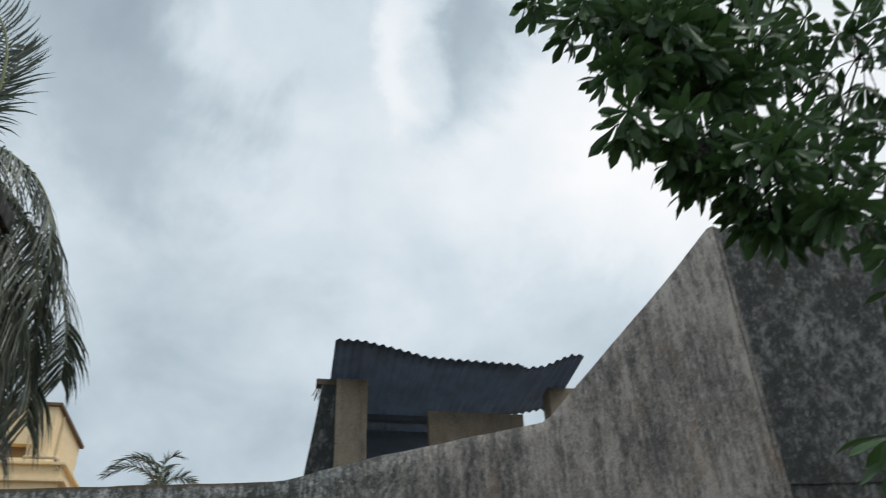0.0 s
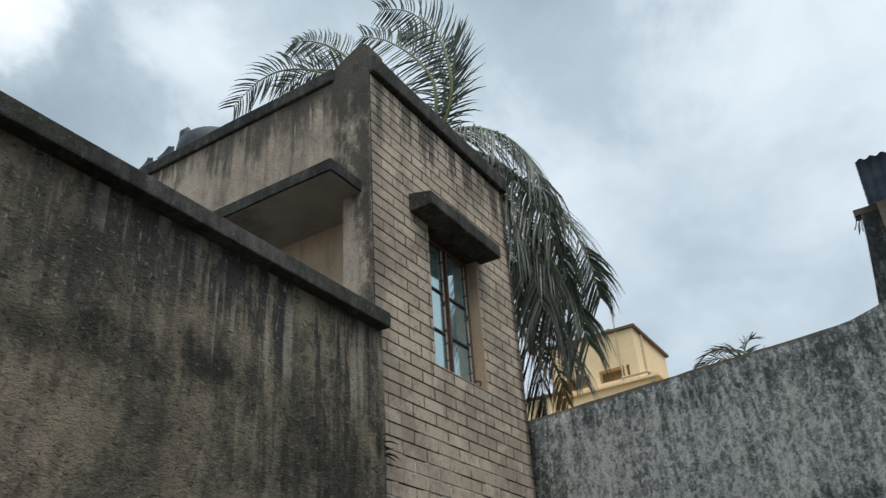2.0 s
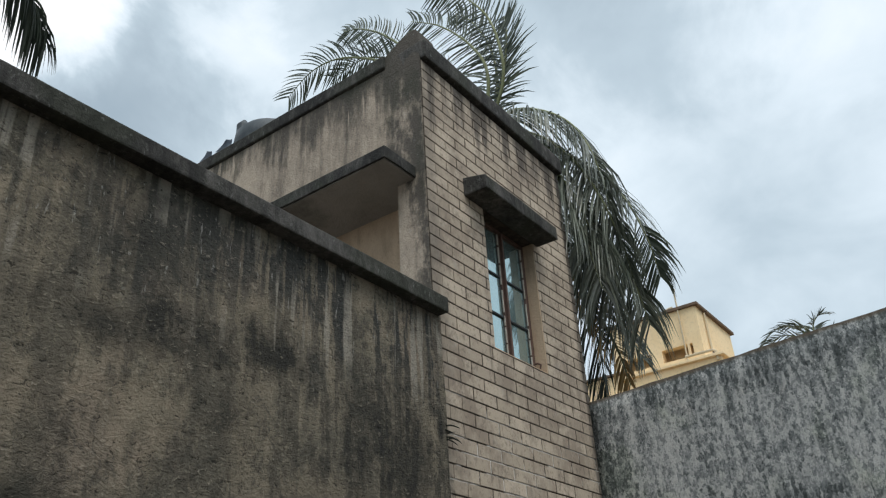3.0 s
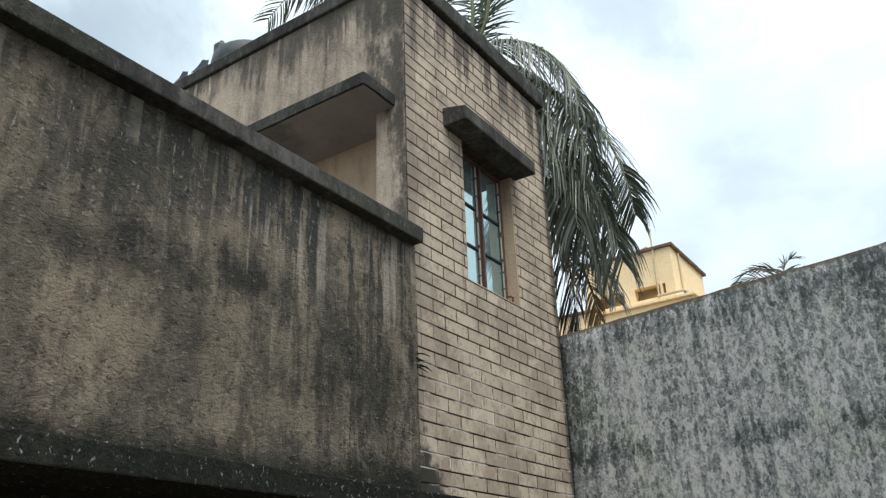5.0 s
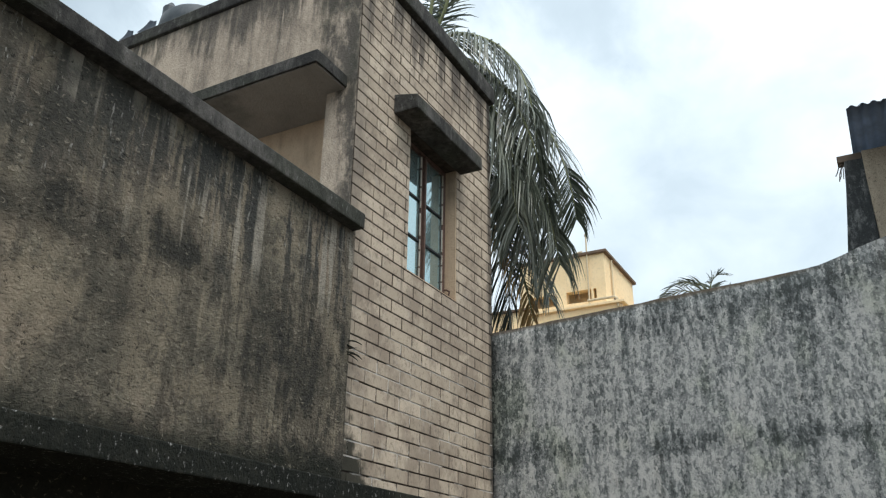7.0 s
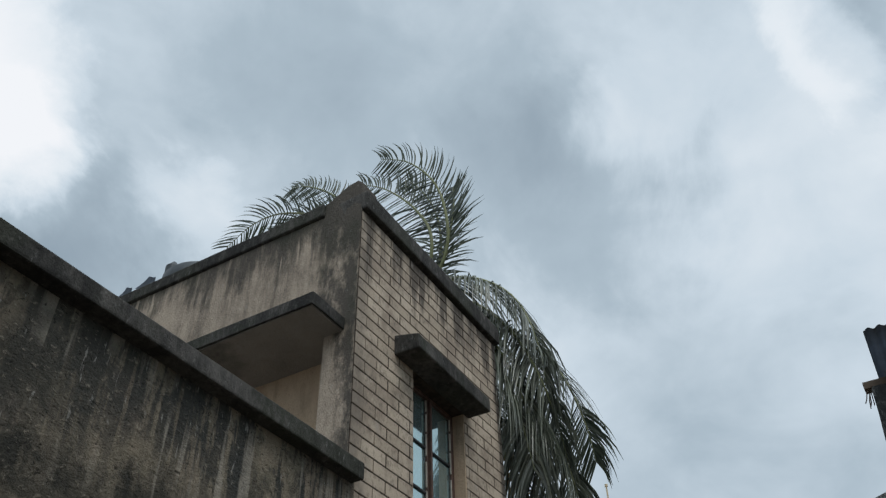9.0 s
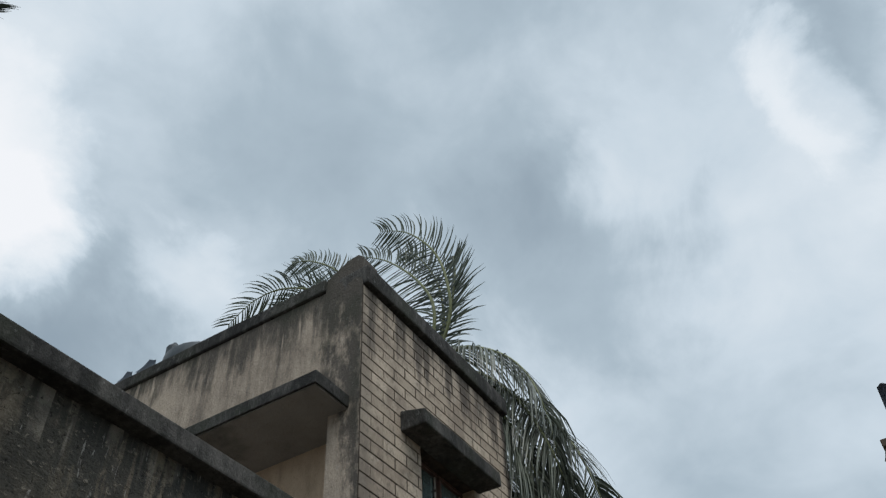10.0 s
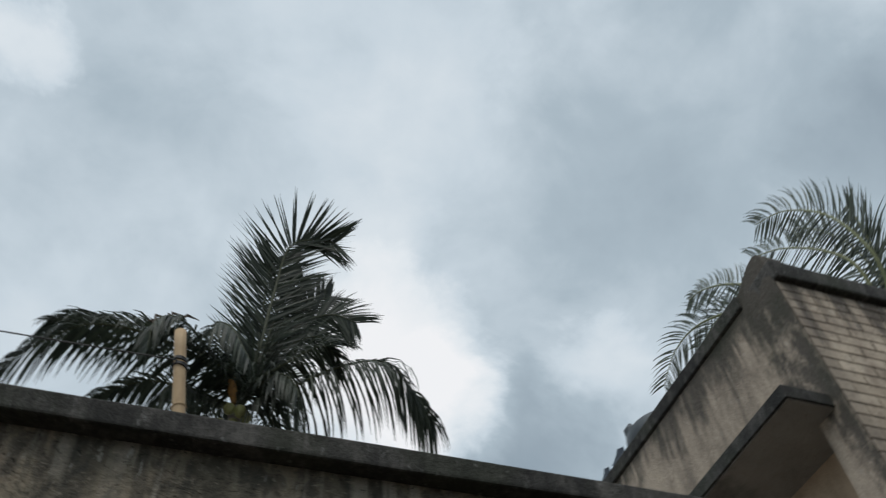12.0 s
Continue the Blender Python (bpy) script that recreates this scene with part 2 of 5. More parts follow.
def terrace_plaster():
    """Brown cement render: black rain runs below the coping, dark lichen blots, paler lower half, a damp black foot."""
    k = Mat("mould_streaked_render", 0.93, 0, 0.2)

    def off(v, gain):
        return k.math("MULTIPLY", k.math("SUBTRACT", v, 0.5), gain)

    def plus(*vs):
        t = vs[0]
        for v in vs[1:]:
            t = k.math("ADD", t, v)
        return t

    wide = k.noise(1.1, (1, 1, 0.9), 4, 0.55, (3, 1, 2), 0.4)
    soft = k.noise(4.2, (1, 1, 0.12), 4, 0.5, (1, 1, 1), 0.1)
    long = k.noise(7.5, (1, 1, 0.10), 5, 0.58, (5, 2, 1), 0.25)
    thin = k.noise(19, (1, 1, 0.08), 4, 0.6, (2, 3, 4), 0.2)
    patchy = k.noise(6.0, (1, 1, 0.8), 6, 0.68, (4, 2, 9), 0.5)
    fleck = k.noise(27, (1, 1, 0.45), 5, 0.72, (8, 8, 1), 0.4)
    z = k.axis("Z")
    tan = k.mix(k.ramp(plus(wide, off(patchy, 0.5)), 0.36, 0.64), (0.285, 0.242, 0.178), (0.172, 0.155, 0.118))
    tan = k.mix(k.ramp(k.noise(2.2, (1, 1, 0.8), 4, 0.6, (7, 7, 7)), 0.50, 0.68, 0, 0.5), tan, (0.30, 0.235, 0.18))
    c = k.mix(k.ramp(plus(soft, off(patchy, 0.35)), 0.45, 0.62, 0, 0.55), tan, (0.080, 0.074, 0.060))
    mottle = k.noise(10, (1, 1, 0.75), 7, 0.76, (6, 1, 6), 0.5)
    c = k.mix(k.ramp(plus(mottle, off(wide, 0.35)), 0.47, 0.60, 0, 0.62), c, (0.062, 0.058, 0.048))
    c = k.mix(k.ramp(mottle, 0.42, 0.30, 0, 0.5), c, (0.33, 0.285, 0.215))
    east = k.ramp(plus(k.axis("X"), off(wide, 1.6)), 3.2, 4.4, 0.25, 1.0)
    c = k.mix(k.math("MULTIPLY", k.ramp(plus(long, off(thin, 0.7), off(mottle, 0.5)), 0.48, 0.60, 0, 0.70), east), c, (0.050, 0.047, 0.040))
    high = k.ramp(plus(z, off(wide, 1.5), off(soft, 1.0)), 2.78, 3.42)
    runs = k.ramp(plus(k.math("MULTIPLY", long, 0.62), k.math("MULTIPLY", thin, 0.38), off(mottle, 0.22)), 0.455, 0.535, 0.04, 1.0)
    # runs fade towards low X, where veiling haze is put into the colour
    c = k.mix(k.math("MULTIPLY", k.math("MULTIPLY", high, runs), k.ramp(k.axis("X"), 2.2, 3.8, 0.38, 0.92)), c, (0.050, 0.052, 0.049))
    wander = plus(off(patchy, 2.6), off(fleck, 1.0), off(soft, 1.6), off(long, 1.4))
    for centre, reach, depth in (((2.60, 3.71, 2.92), (0.42, 9, 0.16), 0.75), ((3.16, 3.71, 2.97), (0.30, 9, 0.17), 0.85), ((3.64, 3.71, 3.04), (0.32, 9, 0.19), 0.92),
                                 ((4.72, 3.71, 2.66), (0.30, 9, 0.55), 0.88), ((4.28, 3.71, 2.72), (0.20, 9, 0.42), 0.70), ((3.35, 3.71, 2.62), (0.22, 9, 0.34), 0.45), ((5.08, 3.71, 2.93), (0.06, 9, 0.16), 0.95),
                                 ((4.98, 3.71, 3.05), (0.05, 9, 0.10), 0.7), ((1.9, 3.71, 2.75), (0.35, 9, 0.25), 0.6), ((2.75, 3.71, 3.35), (0.3, 9, 0.25), 0.5),
                                 ((5.02, 3.71, 2.12), (0.62, 9, 0.17), 0.95)):
        c = k.mix(k.math("MULTIPLY", k.blot(centre, reach, wander), depth), c, (0.028, 0.029, 0.026))
    for centre, reach, depth in (((2.88, 3.71, 2.56), (0.34, 9, 0.24), 0.55), ((3.95, 3.71, 2.36), (0.45, 9, 0.14), 0.45), ((2.3, 3.71, 2.5), (0.3, 9, 0.2), 0.4)):
        c = k.mix(k.math("MULTIPLY", k.blot(centre, reach, wander), depth), c, (0.30, 0.25, 0.18))
    foot = k.ramp(plus(z, off(wide, 0.22), off(patchy, 0.28)), 2.24, 2.07)
    c = k.mix(k.math("MULTIPLY", foot, 0.93), c, (0.022, 0.024, 0.018))
    lick = k.math("MULTIPLY", k.ramp(k.noise(13, (1, 1, 0.05), 4, 0.55, (4, 4, 2), 0.05), 0.535, 0.62), k.ramp(k.noise(2.6, (1, 1, 0.9), 3, 0.5, (2, 6, 1)), 0.42, 0.58))
    c = k.mix(k.math("MULTIPLY", k.math("MULTIPLY", lick, k.ramp(plus(z, off(patchy, 0.5)), 2.95, 3.25)), 0.80), c, (0.35, 0.32, 0.265))
    chalk = k.math("MULTIPLY", k.ramp(k.noise(34, (1, 1, 0.22), 4, 0.65, (3, 9, 2), 0.5), 0.63, 0.69), k.ramp(plus(z, off(wide, 1.2)), 3.0, 3.3))
    c = k.mix(k.math("MULTIPLY", chalk, 0.45), c, (0.50, 0.49, 0.45))
    # hollows coloured darker and high spots paler, painting the shading of the relief
    scar = k.noise(27, (1, 1, 1.7), 5, 0.68, (1, 5, 3), 0.8)
    c = k.mix(k.ramp(scar, 0.595, 0.64, 0, 0.85), c, k.mix(0.85, c, (0.010, 0.010, 0.009)))
    c = k.mix(k.ramp(scar, 0.40, 0.35, 0, 0.5), c, k.mix(0.6, c, (0.52, 0.46, 0.36)))
    c = k.mix(k.ramp(fleck, 0.56, 0.70, 0, 0.45), c, k.mix(0.7, c, (0.012, 0.012, 0.011)))
    grain = k.noise(90, (1, 1, 1), 3, 0.7)
    c = k.mix(k.ramp(grain, 0.45, 0.75, 0, 0.35), c, k.mix(0.6, c, (0.012, 0.012, 0.012)))
    relief = plus(k.math("MULTIPLY", grain, 0.3), k.math("MULTIPLY", k.noise(30, (1, 1, 1.2), 5, 0.7, (0, 2, 0), 0.4), 1.1), k.math("MULTIPLY", patchy, 0.8), k.math("MULTIPLY", scar, -1.2))
    return k.done(c, relief, 0.9, 0.015)


def yard_plaster():
    """Grey cement render with lichen: scabs in four tones drawn out downwards, a dark top edge and a dark level band; browner and smoother where newer."""
    k = Mat("yard_wall_render", 0.94, 0, 0.2)

    def off(v, gain):
        return k.math("MULTIPLY", k.math("SUBTRACT", v, 0.5), gain)

    def plus(*vs):
        t = vs[0]
        for v in vs[1:]:
            t = k.math("ADD", t, v)
        return t

    y, z = k.axis("Y"), k.axis("Z")
    wide = k.noise(1.0, (1, 1, 0.8), 4, 0.55, (11, 2, 4), 0.4)
    soft = k.noise(3.2, (1, 1, 0.25), 4, 0.55, (1, 4, 4), 0.2)
    long = k.noise(9.0, (1, 1, 0.10), 5, 0.6, (3, 2, 4), 0.2)
    scab = k.noise(13, (1, 1, 0.40), 4, 0.65, (11, 2, 4), 0.3)
    flake = k.math("ADD", k.math("MULTIPLY", k.cells(36, (1, 1, 0.48), 0.035), 0.55), k.math("MULTIPLY", k.cells(75, (1, 1, 0.7), 0.02), 0.45))
    small = k.noise(46, (1, 1, 0.8), 5, 0.75, (2, 12, 4), 0.2)
    newer = k.ramp(plus(y, off(wide, 1.0)), 1.0, -0.5)
    thin = k.noise(21, (1, 1, 0.10), 4, 0.6, (9, 2, 4), 0.2)
    level = plus(off(scab, 0.16), off(flake, 0.37), off(small, 0.18), off(wide, -0.18), off(soft, -0.16), off(long, -0.36), off(thin, -0.34), 0.535)
    edge = k.ramp(plus(k.math("SUBTRACT", z, 3.72), off(wide, 0.35), off(long, 0.45)), -0.42, 0.12, 0.0, 0.17)
    edge = k.math("MULTIPLY", edge, k.ramp(newer, 0.0, 1.0, 1.0, 0.25))
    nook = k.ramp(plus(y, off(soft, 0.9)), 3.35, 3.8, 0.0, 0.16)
    band = k.math("ABSOLUTE", k.math("SUBTRACT", plus(z, off(wide, 0.12), off(scab, 0.14)), 2.56))
    band = k.math("MULTIPLY", k.ramp(band, 0.13, 0.02), k.ramp(k.noise(1.9, (1, 1, 0.2), 3, 0.5, (6, 2, 2)), 0.42, 0.56, 0.02, 0.13))
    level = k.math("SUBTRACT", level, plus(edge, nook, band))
    c = k.stops(level, ((0.27, (0.055, 0.062, 0.062)), (0.39, (0.115, 0.127, 0.127)), (0.44, (0.195, 0.208, 0.208)), (0.515, (0.265, 0.276, 0.272)), (0.55, (0.37, 0.377, 0.368)), (0.68, (0.52, 0.52, 0.50))))
    c = k.mix(k.math("MULTIPLY", k.ramp(k.noise(2.0, (1, 1, 0.8), 4, 0.6, (7, 3, 1)), 0.50, 0.66), 0.42), c, k.mix(1.0, c, (0.86, 0.93, 0.72), "MULTIPLY"))
    c = k.mix(k.math("MULTIPLY", k.ramp(k.noise(5.0, (1, 1, 0.6), 4, 0.6, (1, 3, 8)), 0.58, 0.70), 0.12), c, k.mix(1.0, c, (1.12, 0.92, 0.74), "MULTIPLY"))
    plain = plus(k.math("MULTIPLY", long, 0.40), k.math("MULTIPLY", scab, 0.25), k.math("MULTIPLY", soft, 0.35), off(wide, 0.3), off(thin, 0.3), off(flake, 0.14), k.ramp(plus(y, off(long, 0.6)), 0.2, -1.6, -0.045, 0.0))
    p = k.stops(plain, ((0.38, (0.085, 0.082, 0.080)), (0.46, (0.175, 0.163, 0.152)), (0.52, (0.265, 0.245, 0.225)), (0.60, (0.40, 0.372, 0.34))))
    rust = k.math("MULTIPLY", k.ramp(k.noise(2.4, (1, 1, 0.5), 4, 0.6, (5, 1, 1)), 0.58, 0.70), 0.45)
    p = k.mix(rust, p, (0.27, 0.185, 0.125))
    c = k.mix(k.math("MULTIPLY", newer, 0.9), c, p)
    crest = plus(k.math("ADD", z, k.math("MULTIPLY", y, 0.056)), off(small, 0.03), off(soft, 0.03))
    c = k.mix(k.math("MULTIPLY", k.ramp(crest, 3.812, 3.848, 0.0, 0.85), k.ramp(y, 0.9, 1.3)), c, (0.085, 0.066, 0.046))
    # dirty pits, with cavity shade painted in as dark colour
    pits = k.noise(46, (1, 1, 0.7), 3, 0.6, (2, 7, 4), 0.4)
    c = k.mix(k.ramp(pits, 0.63, 0.66, 0, 0.6), c, k.mix(0.8, c, (0.012, 0.013, 0.012)))
    grain = k.noise(95, (1, 1, 1), 3, 0.7)
    c = k.mix(k.ramp(grain, 0.48, 0.75, 0, 0.3), c, k.mix(0.6, c, (0.015, 0.015, 0.015)))
    relief = plus(k.math("MULTIPLY", flake, 0.8), k.math("MULTIPLY", small, 0.5), k.math("MULTIPLY", grain, 0.3))
    return k.done(c, relief, 0.7, 0.014)


M_PARAPET = terrace_plaster()
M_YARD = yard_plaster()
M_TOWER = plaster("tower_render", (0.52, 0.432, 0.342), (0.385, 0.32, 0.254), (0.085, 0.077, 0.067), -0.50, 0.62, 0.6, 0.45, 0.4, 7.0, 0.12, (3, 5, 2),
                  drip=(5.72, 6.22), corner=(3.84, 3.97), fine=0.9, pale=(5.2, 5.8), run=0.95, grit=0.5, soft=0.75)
M_DARKWALL = plaster("damp_wall_render", (0.27, 0.27, 0.26), (0.15, 0.153, 0.148), (0.045, 0.049, 0.05), 0.22, 0.25, 0.7, 1.0, 1.0, 8.0, 0.3, (1, 8, 6), tall=0.7, soft=0.5)
M_COPING = plaster("weathered_coping", (0.135, 0.128, 0.118), (0.078, 0.075, 0.070), (0.026, 0.026, 0.025), 0.12, 0.3, 0.6, 0.6, 0.5, 8.0, 0.12, (5, 1, 9), grit=0.6)
M_LEDGE = plaster("blackened_ledge", (0.034, 0.034, 0.026), (0.020, 0.021, 0.016), (0.007, 0.009, 0.007), 0.35, 0.2, 0.4, 0.5, 0.5, 15.0, 0.5, (2, 6, 3), tall=0.9, grit=0.5)
M_SOFFIT = plaster("soffit_cement", (0.31, 0.285, 0.255), (0.22, 0.203, 0.185), (0.09, 0.083, 0.075), -0.45, 0.1, 0.6, 0.3, 0.3, 3.0, 0.0, (9, 9, 1), tall=1.0, grit=0.3)
M_INNER = plaster("recess_plaster", (0.58, 0.44, 0.31), (0.47, 0.355, 0.25), (0.16, 0.135, 0.11), -0.62, 0.6, 0.7, 0.4, 0.2, 5.0, 0.0, (4, 4, 4), grit=0.3)
M_HUT = plaster("hut_plaster", (0.52, 0.43, 0.32), (0.40, 0.33, 0.25), (0.12, 0.105, 0.09), -0.55, 0.7, 0.5, 0.3, 0.2, 6.0, 0.0, (8, 1, 5))


def brick_material():
    k = Mat("beige_facing_brick", 0.88, 0, 0.25)
    tone = k.ramp(k.random(), 0, 1)
    c = k.mix(tone, (0.425, 0.355, 0.275), (0.56, 0.474, 0.372))
    grain = k.noise(55, (1, 1, 1), 5, 0.7)
    c = k.mix(k.ramp(grain, 0.42, 0.72, 0, 0.5), c, (0.34, 0.27, 0.205))
    c = k.mix(k.math("MULTIPLY", k.ramp(k.noise(3.4, (1, 1, 0.7), 7, 0.70), 0.44, 0.62), 0.75), c, (0.26, 0.21, 0.165))
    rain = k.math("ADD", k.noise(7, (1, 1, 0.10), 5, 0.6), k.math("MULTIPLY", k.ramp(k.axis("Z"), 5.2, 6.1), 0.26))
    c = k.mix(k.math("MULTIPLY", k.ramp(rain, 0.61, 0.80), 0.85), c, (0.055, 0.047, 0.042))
    c = k.mix(k.math("MULTIPLY", k.ramp(k.noise(30, (1, 1, 1), 4, 0.7, (5, 5, 5)), 0.66, 0.72), 0.35), c, (0.60, 0.55, 0.48))
    c = k.mix(k.math("MULTIPLY", k.ramp(k.noise(9, (1, 1, 1), 5, 0.7, (1, 9, 3)), 0.55, 0.72), 0.45), c, (0.42, 0.38, 0.33))
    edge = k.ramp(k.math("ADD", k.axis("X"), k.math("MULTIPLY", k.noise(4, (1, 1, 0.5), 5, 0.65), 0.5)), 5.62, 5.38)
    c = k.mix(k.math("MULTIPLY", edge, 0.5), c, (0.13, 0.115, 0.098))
    soot = k.math("MULTIPLY", k.ramp(k.noise(26, (1, 1, 0.7), 6, 0.75, (8, 2, 5)), 0.53, 0.62), 0.55)
    c = k.mix(soot, c, (0.17, 0.14, 0.115))
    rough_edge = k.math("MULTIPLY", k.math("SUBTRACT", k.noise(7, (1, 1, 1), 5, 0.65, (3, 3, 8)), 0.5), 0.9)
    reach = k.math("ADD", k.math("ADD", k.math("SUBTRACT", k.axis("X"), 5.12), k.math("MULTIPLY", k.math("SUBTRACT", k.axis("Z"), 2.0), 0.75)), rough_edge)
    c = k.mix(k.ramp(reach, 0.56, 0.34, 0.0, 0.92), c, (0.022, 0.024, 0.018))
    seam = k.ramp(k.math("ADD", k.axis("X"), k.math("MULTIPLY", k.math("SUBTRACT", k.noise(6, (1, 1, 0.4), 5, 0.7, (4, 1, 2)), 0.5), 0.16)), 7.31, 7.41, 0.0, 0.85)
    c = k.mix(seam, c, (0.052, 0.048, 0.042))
    relief = k.math("ADD", grain, k.noise(14, (1, 1, 1), 4, 0.6))
    return k.done(c, relief, 0.45, 0.006)


def simple(name, a, b, scale=8, rough=0.7, metal=0.0, stretch=(1, 1, 1), bump=0.2, spec=0.3):
    k = Mat(name, rough, metal, spec)
    n = k.noise(scale, stretch, 6, 0.62)
    n2 = k.noise(scale * 7, stretch, 4, 0.65)
    c = k.mix(k.ramp(n, 0.35, 0.68), a, b)
    c = k.mix(k.ramp(n2, 0.45, 0.8, 0, 0.4), c, tuple(v * 0.55 for v in a))
    return k.done(c, n2, bump, 0.005)


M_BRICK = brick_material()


def mortar_material():
    k = Mat("dark_mortar", 0.95, 0, 0.2)
    c = k.mix(k.ramp(k.noise(20), 0.35, 0.65), (0.030, 0.024, 0.020), (0.065, 0.05, 0.04))
    bloom = k.math("MULTIPLY", k.ramp(k.noise(2.2, (1, 1, 3.0), 4, 0.6, (2, 2, 7)), 0.47, 0.58), k.ramp(k.axis("Z"), 3.5, 2.9))
    return k.done(k.mix(bloom, c, (0.66, 0.63, 0.58)), k.noise(60), 0.4, 0.004)


M_MORTAR = mortar_material()
M_RUST = simple("rusty_red_steel", (0.135, 0.082, 0.064), (0.08, 0.054, 0.045), 30, 0.75)
M_PUTTY = simple("old_putty", (0.55, 0.50, 0.44), (0.40, 0.36, 0.31), 60, 0.85)
M_BAR = simple("dark_glazing_bar", (0.02, 0.025, 0.028), (0.035, 0.038, 0.04), 40, 0.6)
M_YELLOW = simple("ochre_wall_paint", (0.90, 0.70, 0.43), (0.86, 0.65, 0.38), 1.2, 0.8)
M_YELLOWROOF = simple("brown_parapet_edge", (0.17, 0.115, 0.08), (0.125, 0.09, 0.065), 4, 0.85)
M_CREAMPIPE = simple("cream_pvc_pipe", (0.62, 0.52, 0.36), (0.55, 0.45, 0.30), 9, 0.5)
M_TANK = simple("dusty_black_plastic", (0.055, 0.066, 0.075), (0.10, 0.112, 0.12), 5, 0.55)
# tin and shed back lifted towards blue-grey: haze put into the base colour
M_TIN = simple("rusted_tin_sheet", (0.20, 0.235, 0.285), (0.16, 0.185, 0.215), 4, 0.6, 0.2, (1, 1, 1))
M_SHEDBACK = simple("hazed_shed_back", (0.26, 0.32, 0.41), (0.20, 0.25, 0.32), 5, 0.85)
M_BAMBOO = simple("dry_bamboo", (0.42, 0.30, 0.17), (0.33, 0.225, 0.125), 12, 0.6, 0, (1, 1, 0.2))
M_BLACKTAPE = simple("black_tie_wire", (0.012, 0.012, 0.012), (0.025, 0.025, 0.025), 30, 0.6)
M_TIMBER = simple("weathered_timber", (0.13, 0.10, 0.075), (0.08, 0.062, 0.05), 9, 0.85, 0, (1, 0.2, 1))
M_GROUND = simple("packed_earth", (0.16, 0.13, 0.10), (0.11, 0.10, 0.075), 1.5, 0.95)
M_CONCRETE = simple("roof_concrete", (0.26, 0.25, 0.235), (0.18, 0.175, 0.165), 2, 0.92)
M_DARKDOOR = simple("dark_recess_boards", (0.075, 0.052, 0.040), (0.045, 0.034, 0.028), 6, 0.85)
M_TRUNK = simple("coconut_trunk_bark", (0.20, 0.175, 0.145), (0.13, 0.115, 0.095), 6, 0.95, 0, (1, 1, 4), 0.5)
M_BARK = simple("grey_bark", (0.065, 0.058, 0.046), (0.04, 0.036, 0.03), 14, 0.95, 0, (1, 1, 0.4), 0.5)
M_COCONUT = simple("green_coconut_husk", (0.20, 0.21, 0.075), (0.15, 0.14, 0.055), 8, 0.55)
M_MOSS = simple("dried_black_moss", (0.02, 0.021, 0.017), (0.035, 0.036, 0.026), 40, 0.95)
M_SHEATH = simple("orange_fibre_sheath", (0.30, 0.155, 0.045), (0.20, 0.12, 0.05), 15, 0.9)


def leaf_material(name, a, b, rough, shine=0.4):
    k = Mat(name, rough, 0, shine)
    c = k.mix(k.island(), a, b)
    c = k.mix(k.ramp(k.noise(18, (1, 1, 1), 4, 0.6), 0.45, 0.8, 0, 0.4), c, tuple(v * 0.6 for v in a))
    k.b.inputs["Transmission Weight"].default_value = 0.0
    m = k.done(c)
    trans = k.t.nodes.new("ShaderNodeBsdfTranslucent")
    k.t.links.new(c, trans.inputs["Color"])
    mixs = k.t.nodes.new("ShaderNodeMixShader")
    mixs.inputs[0].default_value = 0.20
    k.t.links.new(k.b.outputs[0], mixs.inputs[1])
    k.t.links.new(trans.outputs[0], mixs.inputs[2])
    k.t.links.new(mixs.outputs[0], k.t.nodes["Material Output"].inputs[0])
    return m


M_FROND = leaf_material("coconut_leaflets", (0.040, 0.052, 0.036), (0.24, 0.26, 0.205), 0.36, 0.7)
# backlit shade put into the colour of leaflets and midribs, chiefly the terrace palm's
M_FROND_SHADED = leaf_material("shaded_coconut_leaflets", (0.016, 0.024, 0.018), (0.050, 0.064, 0.042), 0.5, 0.3)
M_RACHIS_SHADED = simple("shaded_frond_midrib", (0.06, 0.07, 0.035), (0.04, 0.045, 0.025), 10, 0.6)
M_FROND_MID = leaf_material("green_coconut_leaflets", (0.036, 0.050, 0.034), (0.125, 0.145, 0.105), 0.42, 0.5)
M_FROND_DRY = leaf_material("dry_coconut_leaflets", (0.26, 0.16, 0.06), (0.38, 0.27, 0.13), 0.6, 0.2)
M_RACHIS = simple("frond_midrib", (0.22, 0.24, 0.12), (0.16, 0.17, 0.085), 10, 0.5)
M_LEAF = leaf_material("glossy_green_leaf", (0.038, 0.092, 0.030), (0.085, 0.17, 0.055), 0.42, 0.5)


def glass_material():
    k = Mat("bluish_reflective_glass", 0.05, 0.75, 0.7)
    c = k.mix(k.ramp(k.noise(2.5, (1, 1, 1), 5, 0.6), 0.35, 0.7), (0.43, 0.575, 0.585), (0.37, 0.51, 0.52))
    return k.done(c, k.noise(3.0), 0.02, 0.01)


M_GLASS = glass_material()


# ---- mesh helpers ----
def part(name, bm, material, parent, label=""):
    me = bpy.data.meshes.new(name)
    bm.to_mesh(me)
    bm.free()
    me.materials.append(material)
    ob = new(name, me)
    if parent is not None:
        ob.parent = parent
        ob.matrix_parent_inverse = parent.matrix_basis.inverted()
    if label:
        ob["label"] = label
    return ob


def smooth(ob):
    for p in ob.data.polygons:
        p.use_smooth = True
    return ob


def thing(name, at, label, category, group="", kind=""):
    ob = new(name)
    ob.empty_display_size = 0.2
    ob.matrix_basis = Matrix.Translation(at)
    return tagged(ob, label, category, group, kind)


